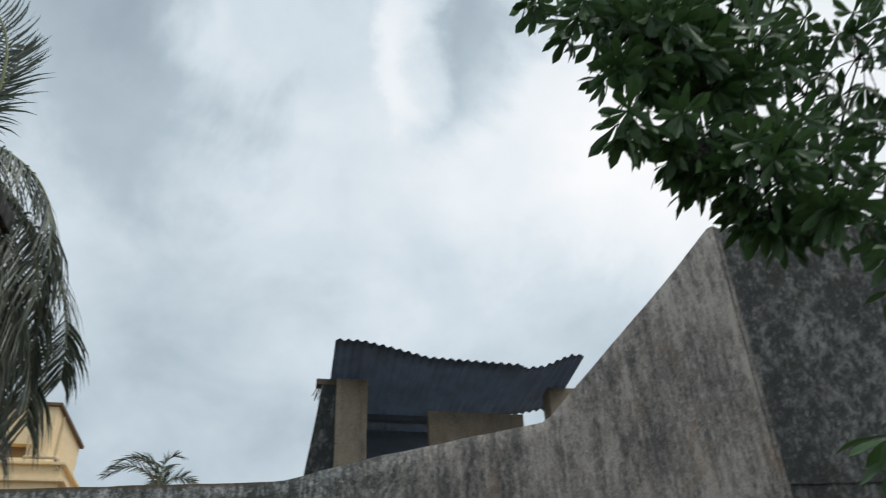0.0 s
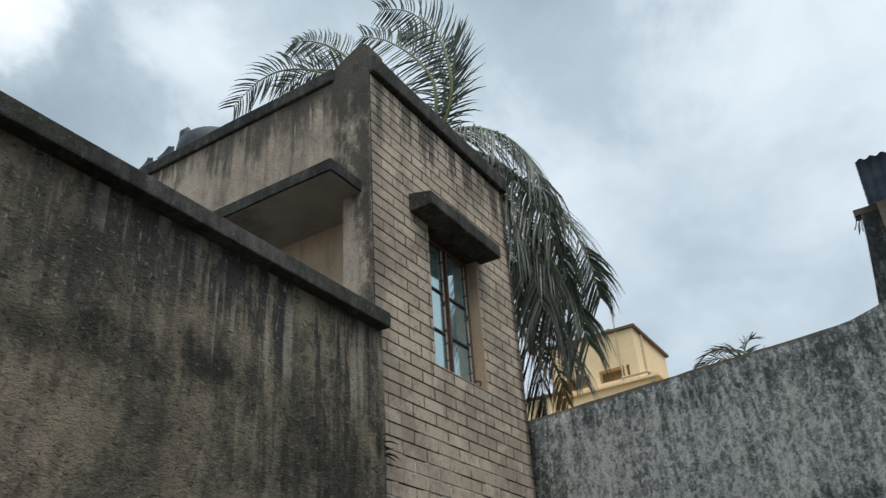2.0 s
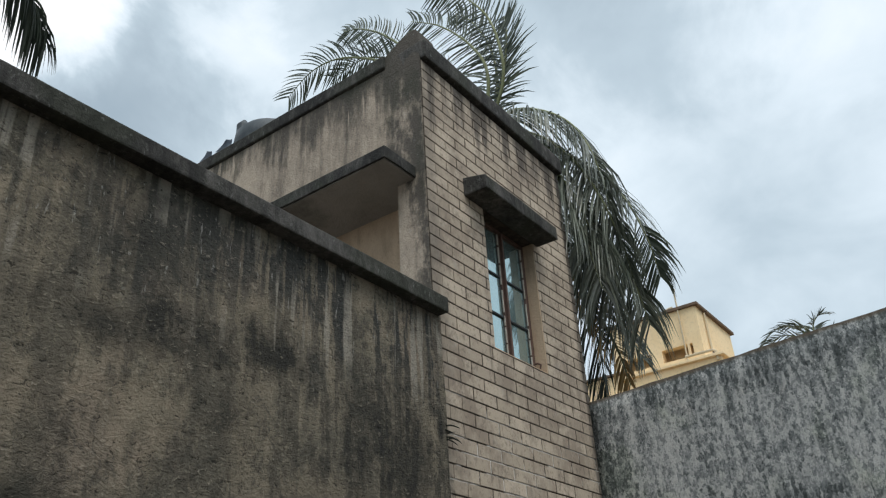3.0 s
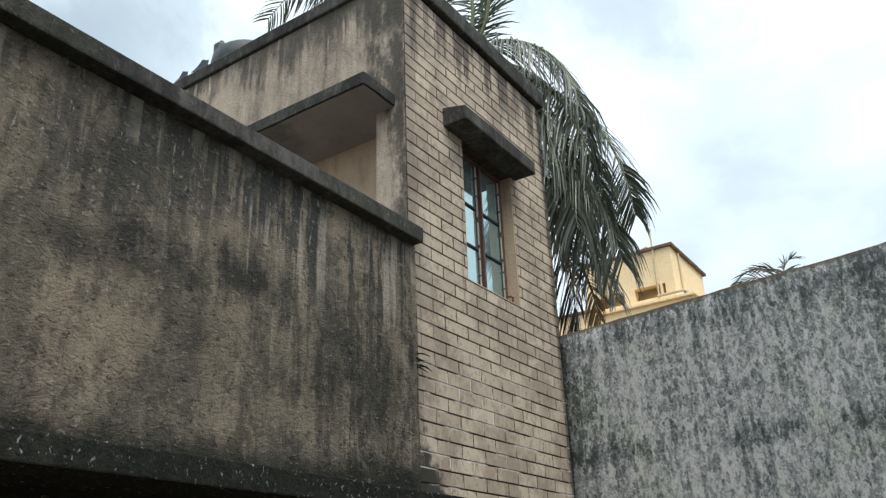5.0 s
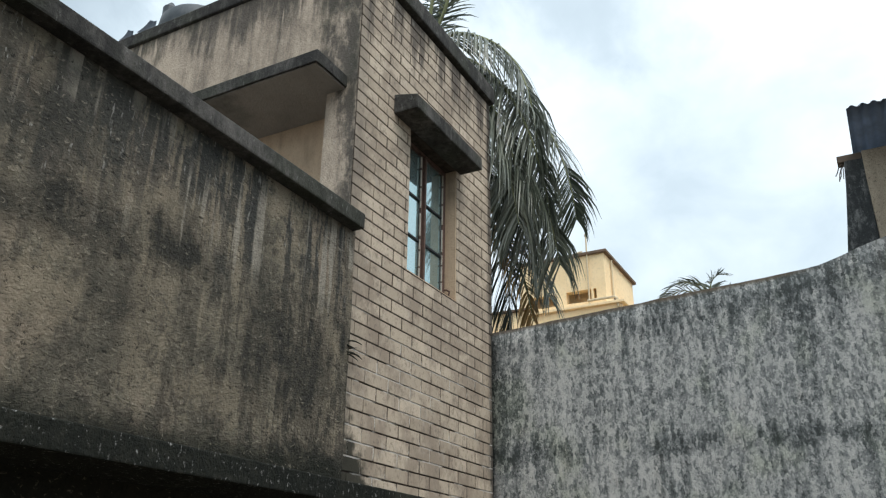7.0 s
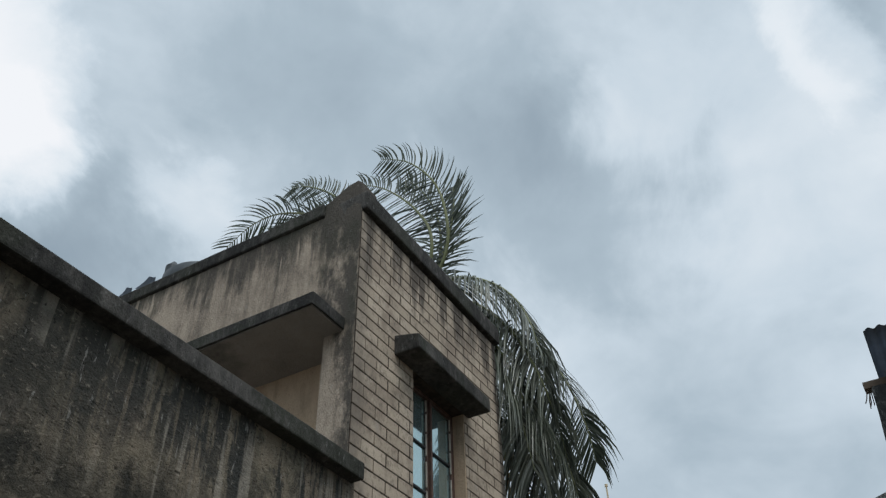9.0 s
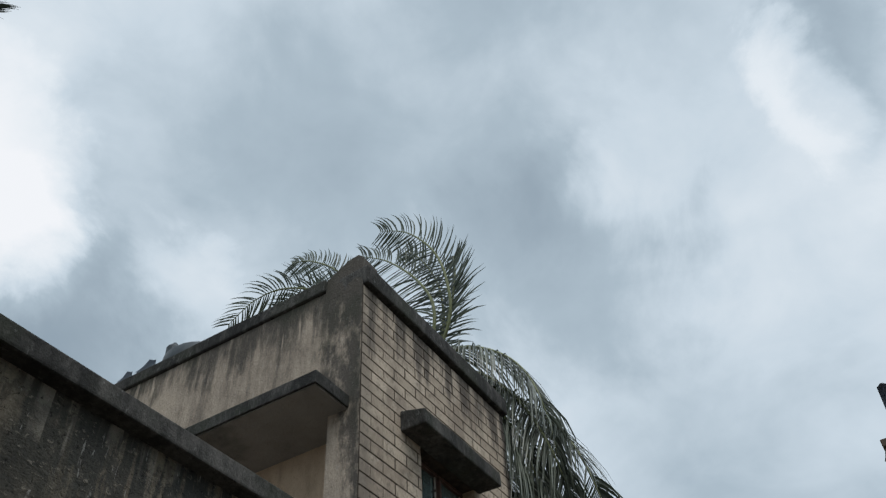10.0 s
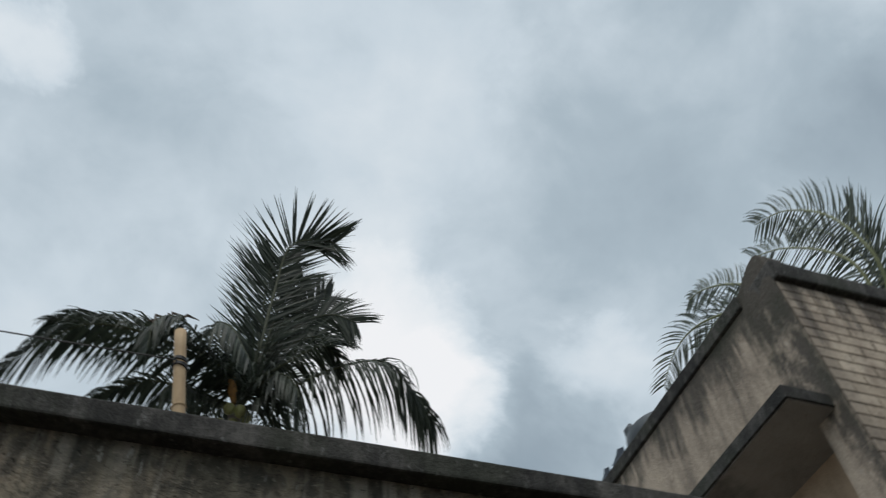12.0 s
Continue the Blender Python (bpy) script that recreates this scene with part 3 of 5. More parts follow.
def box(lo, hi, bevel=0.0, bm=None, seg=2):
    own = bmesh.new()
    bmesh.ops.create_cube(own, size=1.0)
    size = [hi[k] - lo[k] for k in range(3)]
    mid = [(hi[k] + lo[k]) / 2 for k in range(3)]
    bmesh.ops.transform(own, matrix=Matrix.Translation(mid) @ Matrix.Diagonal((*size, 1)), verts=own.verts)
    if bevel:
        bmesh.ops.bevel(own, geom=own.edges[:], offset=bevel, segments=seg, affect="EDGES", profile=0.6)
    return own if bm is None else join(bm, own)


def join(bm, other):
    me = bpy.data.meshes.new("join")
    other.to_mesh(me)
    other.free()
    bm.from_mesh(me)
    bpy.data.meshes.remove(me)
    return bm


def prism(points, axis, lo, hi, bevel=0.0):
    """A flat outline (pairs) pushed along an axis. axis 0: pairs are (y, z); 1: (x, z); 2: (x, y)."""
    bm = bmesh.new()

    def at(p, d):
        return ((d, p[0], p[1]), (p[0], d, p[1]), (p[0], p[1], d))[axis]

    a = [bm.verts.new(at(p, lo)) for p in points]
    b = [bm.verts.new(at(p, hi)) for p in points]
    bm.faces.new(a)
    bm.faces.new(b[::-1])
    for k in range(len(points)):
        j = (k + 1) % len(points)
        bm.faces.new((a[k], b[k], b[j], a[j]))
    bmesh.ops.recalc_face_normals(bm, faces=bm.faces)
    if bevel:
        bmesh.ops.bevel(bm, geom=bm.edges[:], offset=bevel, segments=2, affect="EDGES", profile=0.6)
    return bm


def tube(points, radii, sides=8, bm=None):
    """A tapered tube along points."""
    bm = bm or bmesh.new()
    rings = []
    up = Vector((0.13, 0.21, 0.97)).normalized()
    for k, p in enumerate(points):
        a = Vector(points[max(k - 1, 0)])
        b = Vector(points[min(k + 1, len(points) - 1)])
        d = (b - a).normalized()
        u = d.cross(up)
        if u.length < 0.1:
            u = d.cross(Vector((1, 0, 0)))
        u.normalize()
        v = d.cross(u)
        r = radii[k] if isinstance(radii, (list, tuple)) else radii
        rings.append([bm.verts.new(Vector(p) + (u * math.cos(s * math.tau / sides) + v * math.sin(s * math.tau / sides)) * r) for s in range(sides)])
    for r0, r1 in zip(rings, rings[1:]):
        for s in range(sides):
            bm.faces.new((r0[s], r0[(s + 1) % sides], r1[(s + 1) % sides], r1[s]))
    bm.faces.new(rings[0][::-1])
    bm.faces.new(rings[-1])
    return bm


def roughen(bm, amount, scale, cuts=0):
    """Uneven, hand-trowelled edges."""
    if cuts:
        bmesh.ops.subdivide_edges(bm, edges=[e for e in bm.edges if e.calc_length() > 0.25], cuts=cuts, use_grid_fill=True)
    for v in bm.verts:
        v.co += noise.noise_vector(v.co * scale) * amount
    return bm


def bezier(p, q, r, n):
    p, q, r = Vector(p), Vector(q), Vector(r)
    return [(1 - t) ** 2 * p + 2 * t * (1 - t) * q + t * t * r for t in (k / n for k in range(n + 1))]


def holed_wall(x0, x1, z0, z1, hx0, hx1, hz0, hz1, ya, yb):
    """A wall in one piece with a rectangular opening through it."""
    bm = bmesh.new()
    outer = [(x0, z0), (x1, z0), (x1, z1), (x0, z1)]
    inner = [(hx0, hz0), (hx1, hz0), (hx1, hz1), (hx0, hz1)]
    vs = [[bm.verts.new((x, y, z)) for x, z in ring] for y in (ya, yb) for ring in (outer, inner)]
    for k in range(4):
        j = (k + 1) % 4
        bm.faces.new((vs[0][k], vs[0][j], vs[1][j], vs[1][k]))
        bm.faces.new((vs[2][j], vs[2][k], vs[3][k], vs[3][j]))
        bm.faces.new((vs[0][j], vs[0][k], vs[2][k], vs[2][j]))
        bm.faces.new((vs[1][k], vs[1][j], vs[3][j], vs[3][k]))
    bmesh.ops.recalc_face_normals(bm, faces=bm.faces)
    return bm


# ---- plan ----
FACE = 3.75        # plane of the brick front
CX = 5.12          # tower corner
QX = 7.41          # yard wall's inner face
COURSE, LENGTH, JOINT = 0.099, 0.305, 0.012

# ---- ground ----
bm = bmesh.new()
bmesh.ops.create_grid(bm, x_segments=60, y_segments=60, size=600)
for v in bm.verts:
    if v.co.length > 30:
        v.co.z = -0.3 + 0.5 * noise.noise(v.co * 0.01)
tagged(part("ground", bm, M_GROUND, None), "bare packed brown earth of the yard and beyond", "ground", kind="structure")

# ---- parapet wall of the terrace, with its coping and ledge ----
wall = thing("wall_north", (1.0, 3.8, 0), "dark streaky cement-rendered terrace wall below the tower", "wall", kind="structure")
bm = roughen(box((-4.0, FACE - 0.04, 0), (5.15, FACE + 0.16, 3.76)), 0.006, 3.0, 12)
part("plaster", bm, M_PARAPET, wall)
bm = roughen(box((-4.1, FACE - 0.135, 3.74), (5.125, FACE + 0.24, 3.852), 0.012), 0.008, 6.0, 8)
part("coping", bm, M_COPING, wall, "blackened cement coping along the wall top")
bm = roughen(prism(((FACE - 0.5, 1.875), (FACE - 0.04, 1.875), (FACE - 0.04, 2.06), (FACE - 0.5, 1.985)), 0, -4.1, 5.55, 0.008), 0.007, 5.0, 8)
part("ledge", bm, M_LEDGE, wall, "moss-black projecting ledge with white specks")

# dark shuttered opening under the ledge
shutter = thing("shutter_door", (1.9, FACE, 0), "dark timber shutter door below the ledge", "door")
part("leaf_board", box((0.9, FACE - 0.075, 0.02), (1.88, FACE - 0.045, 1.62), 0.004), M_DARKDOOR, shutter)
part("leaf_board", box((1.92, FACE - 0.075, 0.02), (2.9, FACE - 0.045, 1.62), 0.004), M_DARKDOOR, shutter)
part("lintel", box((0.8, FACE - 0.095, 1.63), (3.0, FACE - 0.043, 1.73), 0.006), M_TIMBER, shutter)

# ---- terrace behind the wall ----
tagged(part("terrace_slab", box((-4.0, FACE + 0.165, 2.75), (CX - 0.004, 9.5, 2.95)), M_CONCRETE, None),
       "flat cement terrace roof behind the wall", "roof", kind="structure")
tagged(part("wall_back", box((-4.0, 9.3, 0), (CX - 0.004, 9.5, 2.745)), M_PARAPET, None),
       "plain rendered wall under the terrace", "wall", kind="structure")

# ---- brick tower ----
tower = thing("wall_tower", (6.2, 5.4, 0), "two-storey stair tower with beige brick front and stained render side", "wall", kind="structure")
WX0, WX1, WZ0, WZ1 = 5.90, 6.72, 3.738, 4.99
TB = 7.6           # back of the tower
TOP = 6.10
# front wall round the window
y0, y1 = FACE, FACE + 0.22
bm = holed_wall(CX, QX + 0.03, 0, TOP, WX0, WX1, WZ0, WZ1, y0, y1)
part("mortar_bed", bm, M_MORTAR, tower, "dark raked mortar joints")
part("reveal", box((WX0 - 0.001, y0 + 0.004, WZ0), (WX0 + 0.012, y1, WZ1)), M_INNER, tower)
part("reveal", box((WX1 - 0.012, y0 - 0.001, WZ0), (WX1 + 0.001, y1, WZ1)), M_INNER, tower)
# cement side with the recess
RY0, RY1, RZ = 4.03, 6.3, 4.95
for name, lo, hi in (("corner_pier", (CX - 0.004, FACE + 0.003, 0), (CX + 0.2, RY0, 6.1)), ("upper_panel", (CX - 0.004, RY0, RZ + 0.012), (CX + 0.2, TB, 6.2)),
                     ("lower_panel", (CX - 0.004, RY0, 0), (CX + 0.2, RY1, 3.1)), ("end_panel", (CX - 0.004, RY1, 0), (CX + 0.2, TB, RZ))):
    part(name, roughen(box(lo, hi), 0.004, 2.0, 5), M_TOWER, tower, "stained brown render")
part("recess_back", box((CX + 0.27, RY0 - 0.1, 2.9), (CX + 0.35, RY1 + 0.1, RZ)), M_INNER, tower, "paler plaster inside the recess")
part("recess_return", box((CX + 0.2, RY1 - 0.001, 2.9), (CX + 0.27, RY1 + 0.1, RZ)), M_INNER, tower)
part("other_walls", box((QX - 0.17, y1, 0), (QX + 0.026, TB, TOP)), M_TOWER, tower)
part("back_wall", box((CX + 0.2, TB - 0.2, 0), (QX - 0.17, TB, TOP)), M_TOWER, tower)
part("roof_slab", box((CX + 0.2, y1, 5.55), (QX - 0.2, TB - 0.2, 5.7)), M_CONCRETE, tower)
part("inner_floor", box((CX + 0.36, y1, 2.9), (QX - 0.2, TB - 0.2, 3.0)), M_CONCRETE, tower)
# corner block and copings
bm = prism(((FACE + 0.002, 6.098), (4.13, 6.098), (4.13, 6.335), (3.90, 6.462), (3.80, 6.468), (FACE + 0.002, 6.42)), 0, CX - 0.006, CX + 0.2, 0.004)
part("corner_block", roughen(bm, 0.004, 7.0), M_TOWER, tower, "raised stained corner of the parapet")
bm = roughen(box((CX - 0.008, FACE - 0.06, 6.115), (QX + 0.05, FACE + 0.25, 6.30), 0.02), 0.01, 5.0, 4)
part("front_coping", bm, M_COPING, tower, "blackened parapet coping")
bm = roughen(box((CX - 0.035, 4.125, 6.205), (CX + 0.24, TB + 0.05, 6.335), 0.015), 0.008, 4.0, 5)
part("side_coping", bm, M_COPING, tower, "blackened parapet coping")
# sunshade slab over the recess
bm = prism(((CX - 0.37, 4.962), (CX + 0.0, 4.962), (CX + 0.0, 5.065), (CX - 0.37, 5.04)), 1, 3.86, 6.5, 0.01)
part("recess_sunshade", roughen(bm, 0.007, 6.0, 6), M_SOFFIT, tower, "thin cement sunshade slab with grey soffit")
bm = roughen(box((CX - 0.385, 3.845, 4.955), (CX - 0.365, 6.5, 5.055), 0.004), 0.004, 8.0, 8)
part("sunshade_lip", bm, M_COPING, tower, "black weathered lip")
bm = roughen(box((CX - 0.37, 3.846, 4.957), (CX - 0.002, 3.862, 5.058), 0.004), 0.004, 8.0, 4)
part("sunshade_lip", bm, M_COPING, tower, "black weathered lip")
part("recess_soffit", roughen(box((CX - 0.362, 3.866, RZ - 0.002), (CX + 0.27, RY1, RZ + 0.010)), 0.003, 4.0, 4), M_SOFFIT, tower, "grey cement soffit")
# window sunshade
bm = prism(((3.525, 4.985), (FACE, 4.985), (FACE, 5.165), (3.525, 5.115)), 0, 5.625, 6.80, 0.014)
part("window_sunshade", roughen(bm, 0.007, 7.0, 3), M_COPING, tower, "black weathered cement sunshade over the window")

# ---- casement window ----
win = thing("window_1", (6.31, FACE + 0.12, WZ0), "closed steel casement window with bluish glass and rusty red frame", "window", kind="structure")
GY = FACE + 0.12
xm = (WX0 + WX1) / 2


def bar(x0, x1, z0, z1, depth=0.035, dy=0.0):
    return box((x0, GY - depth / 2 + dy, z0), (x1, GY + depth / 2 + dy, z1), 0.003)


f = part("window_frame", bar(WX0 + 0.012, WX0 + 0.040, WZ0 + 0.012, WZ1), M_RUST, win, "rusty red steel frame")
part("stile", bar(WX1 - 0.055, WX1 - 0.012, WZ0 + 0.012, WZ1), M_RUST, f)
part("rail", bar(WX0 + 0.04, WX1 - 0.055, WZ0 + 0.012, WZ0 + 0.034), M_RUST, f)
part("rail", bar(WX0 + 0.04, WX1 - 0.055, WZ1 - 0.03, WZ1), M_RUST, f)
part("mullion", bar(xm - 0.002, xm + 0.022, WZ0 + 0.034, WZ1 - 0.03, 0.05, -0.012), M_RUST, f)
part("mullion", bar(xm - 0.026, xm - 0.010, WZ0 + 0.034, WZ1 - 0.03, 0.03), M_RUST, f)
rows = [WZ0 + 0.034, WZ0 + 0.034 + 0.375, WZ0 + 0.034 + 0.75, WZ1 - 0.03]
for xa, xb in ((WX0 + 0.04, xm - 0.03), (xm + 0.03, WX1 - 0.055)):
    for k in (1, 2):
        part("glazing_bar", bar(xa, xb, rows[k] - 0.009, rows[k] + 0.009, 0.022), M_BAR, win, "dark glazing bar")
    for k in range(3):
        part("pane", box((xa, GY + 0.004, rows[k] + 0.009), (xb, GY + 0.009, rows[k + 1] - 0.009)), M_GLASS, win, "bluish glass pane")
    rnd = random.Random(4)
    z = rows[0] + 0.02
    while z < rows[3] - 0.1:
        h = rnd.uniform(0.08, 0.22)
        part("putty", bar(xb - 0.010, xb - 0.001, z, z + h, 0.012, -0.012), M_PUTTY, win, "flaking pale putty")
        z += h + rnd.uniform(0.01, 0.06)
part("catch", tube([(WX1 - 0.05, GY - 0.03, WZ0 + 0.10), (WX1 - 0.052, GY - 0.06, WZ0 + 0.095), (WX1 - 0.048, GY - 0.085, WZ0 + 0.08), (WX1 - 0.045, GY - 0.075, WZ0 + 0.045)], 0.009, 6), M_RUST, win, "rusted window catch")
part("window_sill", box((WX0 + 0.013, FACE + 0.004, WZ0 - 0.001), (WX1 - 0.013, FACE + 0.215, WZ0 + 0.011), 0.003), M_INNER, win)

# ---- yard wall with its sloping top, and the taller damp wall beyond the bend ----
yard = thing("wall_east", (QX, 0, 0), "mottled grey cement boundary wall with a rising sloped top", "wall", kind="structure")
TOPLINE = ((3.75, 3.645), (3.07, 3.685), (2.46, 3.722), (1.84, 3.757), (1.40, 3.778), (0.97, 3.808), (0.80, 3.86), (0.27, 4.02), (-0.48, 4.21), (-1.17, 4.38), (-1.37, 4.43), (-1.65, 4.74), (-2.27, 5.42), (-2.90, 6.11), (-3.57, 6.90))
CORNER = -3.62


def top_at(y):
    for (ya, za), (yb, zb) in zip(TOPLINE, TOPLINE[1:]):
        if yb <= y <= ya:
            return za + (zb - za) * (ya - y) / (ya - yb)
    return TOPLINE[-1][1]


bm = bmesh.new()
ny, nz = 74, 24
cols = []
for k in range(ny + 1):
    y = 3.745 + (CORNER - 3.745) * k / ny
    top = top_at(max(y, -3.57)) + 0.012 * noise.noise(Vector((y * 4, 1, 0)))
    col = []
    for j in range(nz + 1):
        z = top * j / nz
        d = 0.008 * noise.noise(Vector((y * 2.2, z * 2.2, 3))) + 0.003 * noise.noise(Vector((y * 9, z * 9, 5)))
        col.append((bm.verts.new((QX + d, y, z)), bm.verts.new((QX + 0.2, y, z))))
    cols.append(col)
for a, b in zip(cols, cols[1:]):
    for j in range(nz):
        bm.faces.new((a[j][0], b[j][0], b[j + 1][0], a[j + 1][0]))
        bm.faces.new((a[j][1], a[j + 1][1], b[j + 1][1], b[j][1]))
    bm.faces.new((a[nz][0], b[nz][0], b[nz][1], a[nz][1]))
for col, flip in ((cols[0], 1), (cols[-1], 0)):
    for j in range(nz):
        q = (col[j][0], col[j + 1][0], col[j + 1][1], col[j][1])
        bm.faces.new(q[::-1] if flip else q)
bmesh.ops.recalc_face_normals(bm, faces=bm.faces)
smooth(part("plaster", bm, M_YARD, yard))

damp = thing("wall_south", (QX, -6, 0), "tall damp blackened cement wall under the leafy branches", "wall", kind="structure")
turn = Matrix.Translation((QX, CORNER, 0)) @ Matrix.Rotation(radians(-9), 4, "Z")
bm = roughen(box((0.0, -6.5, 0), (0.22, 0.0, 6.86), 0.008), 0.008, 2.5, 14)
bmesh.ops.transform(bm, matrix=turn, verts=bm.verts)
part("plaster", bm, M_DARKWALL, damp)
bm = roughen(box((-0.007, -0.035, 0), (0.03, 0.010, 6.87), 0.006), 0.006, 5.0, 20)
bmesh.ops.transform(bm, matrix=turn, verts=bm.verts)
part("corner_arris", bm, M_YARD, damp, "paler worn corner edge")
bm = roughen(box((-0.012, -6.4, 3.895), (0.0, -0.06, 3.91), 0.002), 0.008, 4.0, 30)
bmesh.ops.transform(bm, matrix=turn, verts=bm.verts)
part("day_joint", bm, M_COPING, damp, "dark horizontal joint line")

# plain walls that close the yard behind the camera
tagged(part("wall_west", box((-4.2, -10.2, 0), (-4.0, 9.5, 2.7), 0.01), M_YARD, None), "plain grey rendered yard wall", "wall", kind="structure")
tagged(part("wall_rear", box((-4.0, -10.2, 0), (6.8, -10.0, 2.7), 0.01), M_YARD, None), "plain grey rendered yard wall", "wall", kind="structure")

# ---- neighbour's open shed with a sagging tin roof ----
shed = thing("roof_shed", (10.4, -1.1, 0), "open rooftop shed with plastered pillars and sagging tin roof", "shed")
PX = 10.24
part("base_wall", box((PX + 0.004, -3.0, 0), (11.9, 0.75, 4.35)), M_HUT, shed)
part("pillar", roughen(box((PX, 0.02, 4.35), (PX + 0.3, 0.42, 6.14), 0.01), 0.01, 5.0, 4), M_HUT, shed, "plastered pillar, tan and peeling")
part("pillar", roughen(box((PX, -2.78, 4.35), (PX + 0.3, -2.40, 6.16), 0.01), 0.01, 5.0, 4), M_HUT, shed, "plastered pillar, tan and peeling")
bm = prism(((0.84, 4.35), (0.42, 4.35), (0.42, 6.12), (0.60, 6.12), (0.66, 5.6)), 0, PX + 0.02, PX + 1.3, 0.01)
part("side_wall", roughen(bm, 0.015, 3.0, 4), M_DARKWALL, shed, "dark stained side wall")
part("half_wall", roughen(box((10.5, -2.10, 4.35), (10.62, -0.80, 5.86), 0.01), 0.012, 3.0, 3), M_HUT, shed, "low plastered partition")
part("back_wall", box((11.7, -1.8, 4.35), (11.85, 0.42, 6.05)), M_SHEDBACK, shed)
bm = bmesh.new()
nu, nv = 220, 8
grid = []
for k in range(nu + 1):
    s = k / nu
    y = 0.50 + (-2.66 - 0.50) * s
    sag = float(np.interp(s, (0, 0.1, 0.2, 0.36, 0.55, 0.74, 0.745, 0.83, 0.9, 0.95, 1.0), (0.0, 0.0, -0.06, -0.18, -0.20, -0.215, -0.245, -0.20, -0.09, -0.02, -0.02)))
    deep = 2.5 if s < 0.74 else 1.55
    col = []
    for j in range(nv + 1):
        x = 9.42 + deep * j / nv + (0.03 if s > 0.74 else 0.0) * (j == 0)
        z = 6.26 + sag * (1 - 0.5 * j / nv) + 0.015 * math.sin(y * math.tau / 0.105) - 0.10 * j / nv
        col.append(bm.verts.new((x, y, z)))
    grid.append(col)
for a, b in zip(grid, grid[1:]):
    for j in range(nv):
        bm.faces.new((a[j], a[j + 1], b[j + 1], b[j]))
bmesh.ops.solidify(bm, geom=bm.faces[:], thickness=0.006)
smooth(part("tin_roof", bm, M_TIN, shed, "dark corrugated tin roof"))
for ya, yb in ((0.425, 0.68), (-2.88, -2.785)):
    part("beam_end", box((PX + 0.02, ya, 6.05), (PX + 0.16, yb, 6.135), 0.01), M_TIMBER, shed, "weathered timber beam end")
part("purlin", box((11.1, -1.85, 5.96), (11.22, 0.5, 6.04), 0.01), M_TIN, shed)
for k, y in enumerate((0.62, -2.82)):
    rnd = random.Random(k)
    bm = bmesh.new()
    for j in range(4):
        p = Vector((PX + 0.05, y, 6.08))
        pts = [p]
        for _ in range(4):
            p = p + Vector((rnd.uniform(-.02, .02), (0.03 if y > 0 else -0.03) * rnd.random(), rnd.uniform(-0.09, -0.02)))
            pts.append(p)
        tube(pts, 0.006, 5, bm)
    part("loose_tie", bm, M_TIMBER, shed, "frayed loose tie")

# ---- ochre house far behind ----
house = thing("ochre_house", (32, 11, 0), "ochre yellow house with slotted parapet and brown roof edge", "house")
HX, HY0, HY1, HT = 30.0, 9.36, 12.95, 14.05
part("floor_slab", box((HX + 0.35, HY0, 11.2), (34.0, HY1, 11.3)), M_YELLOW, house)
part("sill_wall", box((HX, HY0, 11.2), (HX + 0.35, HY1, 12.12)), M_YELLOW, house)
part("head_wall", box((HX, HY0, 12.62), (HX + 0.35, HY1, HT)), M_YELLOW, house)
for ya, yb in ((HY0, 9.74), (9.86, 9.95), (10.98, 11.42), (12.52, HY1)):
    part("pier", box((HX, ya, 12.12), (HX + 0.35, yb, 12.62)), M_YELLOW, house)
part("side_wall", box((HX + 0.35, HY0, 11.3), (34.0, HY0 + 0.3, HT)), M_YELLOW, house)
part("side_wall", box((HX + 0.35, HY1 - 0.3, 11.3), (34.0, HY1, HT)), M_YELLOW, house)
part("back_wall", box((33.7, HY0 + 0.3, 11.3), (34.0, HY1 - 0.3, HT)), M_YELLOW, house)
part("inner_wall", box((HX + 0.75, HY0 + 0.3, 11.3), (HX + 0.85, HY1 - 0.3, HT)), M_YELLOW, house)
bm = box((HX - 0.12, HY0 - 0.14, HT), (34.15, HY1 + 0.12, HT + 0.12), 0.02)
part("roof", bm, M_YELLOWROOF, house, "brown roof edge")
bm = box((29.75, 8.75, 0), (35.5, 14.4, 11.2))
part("lower_wall", bm, M_YELLOW, house)
part("ledge", box((29.55, 8.55, 11.75), (35.6, 12.6, 11.86), 0.02), M_YELLOW, house)
part("parapet", box((29.70, 8.70, 11.2), (29.98, 12.4, 11.752), 0.01), M_YELLOW, house)
part("parapet", box((29.985, 8.70, 11.2), (35.4, 8.95, 11.75), 0.01), M_YELLOW, house)
part("band", box((29.58, 8.5, 11.18), (35.6, 14.5, 11.30), 0.02), M_YELLOW, house)
part("lean_to", prism(((12.6, 11.2), (14.4, 11.2), (14.4, 12.05), (12.6, 12.0)), 0, 29.7, 33.0), M_YELLOW, house)
part("lean_to_roof", prism(((12.45, 12.0), (14.6, 12.06), (14.6, 12.14), (12.45, 12.08)), 0, 29.55, 33.2), M_YELLOWROOF, house)
part("vent_pipe", tube([(29.93, 10.02, 11.9), (29.93, 10.02, 14.9)], 0.032, 8), M_CREAMPIPE, house, "cream vent pipe")
part("vent_cap", tube([(29.93, 10.02, 14.86), (29.93, 10.02, 14.95)], 0.06, 8), M_CREAMPIPE, house)
part("waste_pipe", tube([(29.93, 10.2, 14.2), (29.93, 10.32, 14.2), (29.93, 10.5, 14.15)], 0.05, 8), M_CREAMPIPE, house)
part("waste_pipe", tube([(29.66, 10.0, 12.02), (29.66, 8.95, 12.02), (29.66, 8.85, 11.95), (29.66, 8.82, 11.6)], 0.055, 8), M_CREAMPIPE, house, "cream waste pipe")
part("downpipe", tube([(30.8, 9.30, 14.0), (30.8, 9.30, 12.4)], 0.04, 8), M_CREAMPIPE, house)
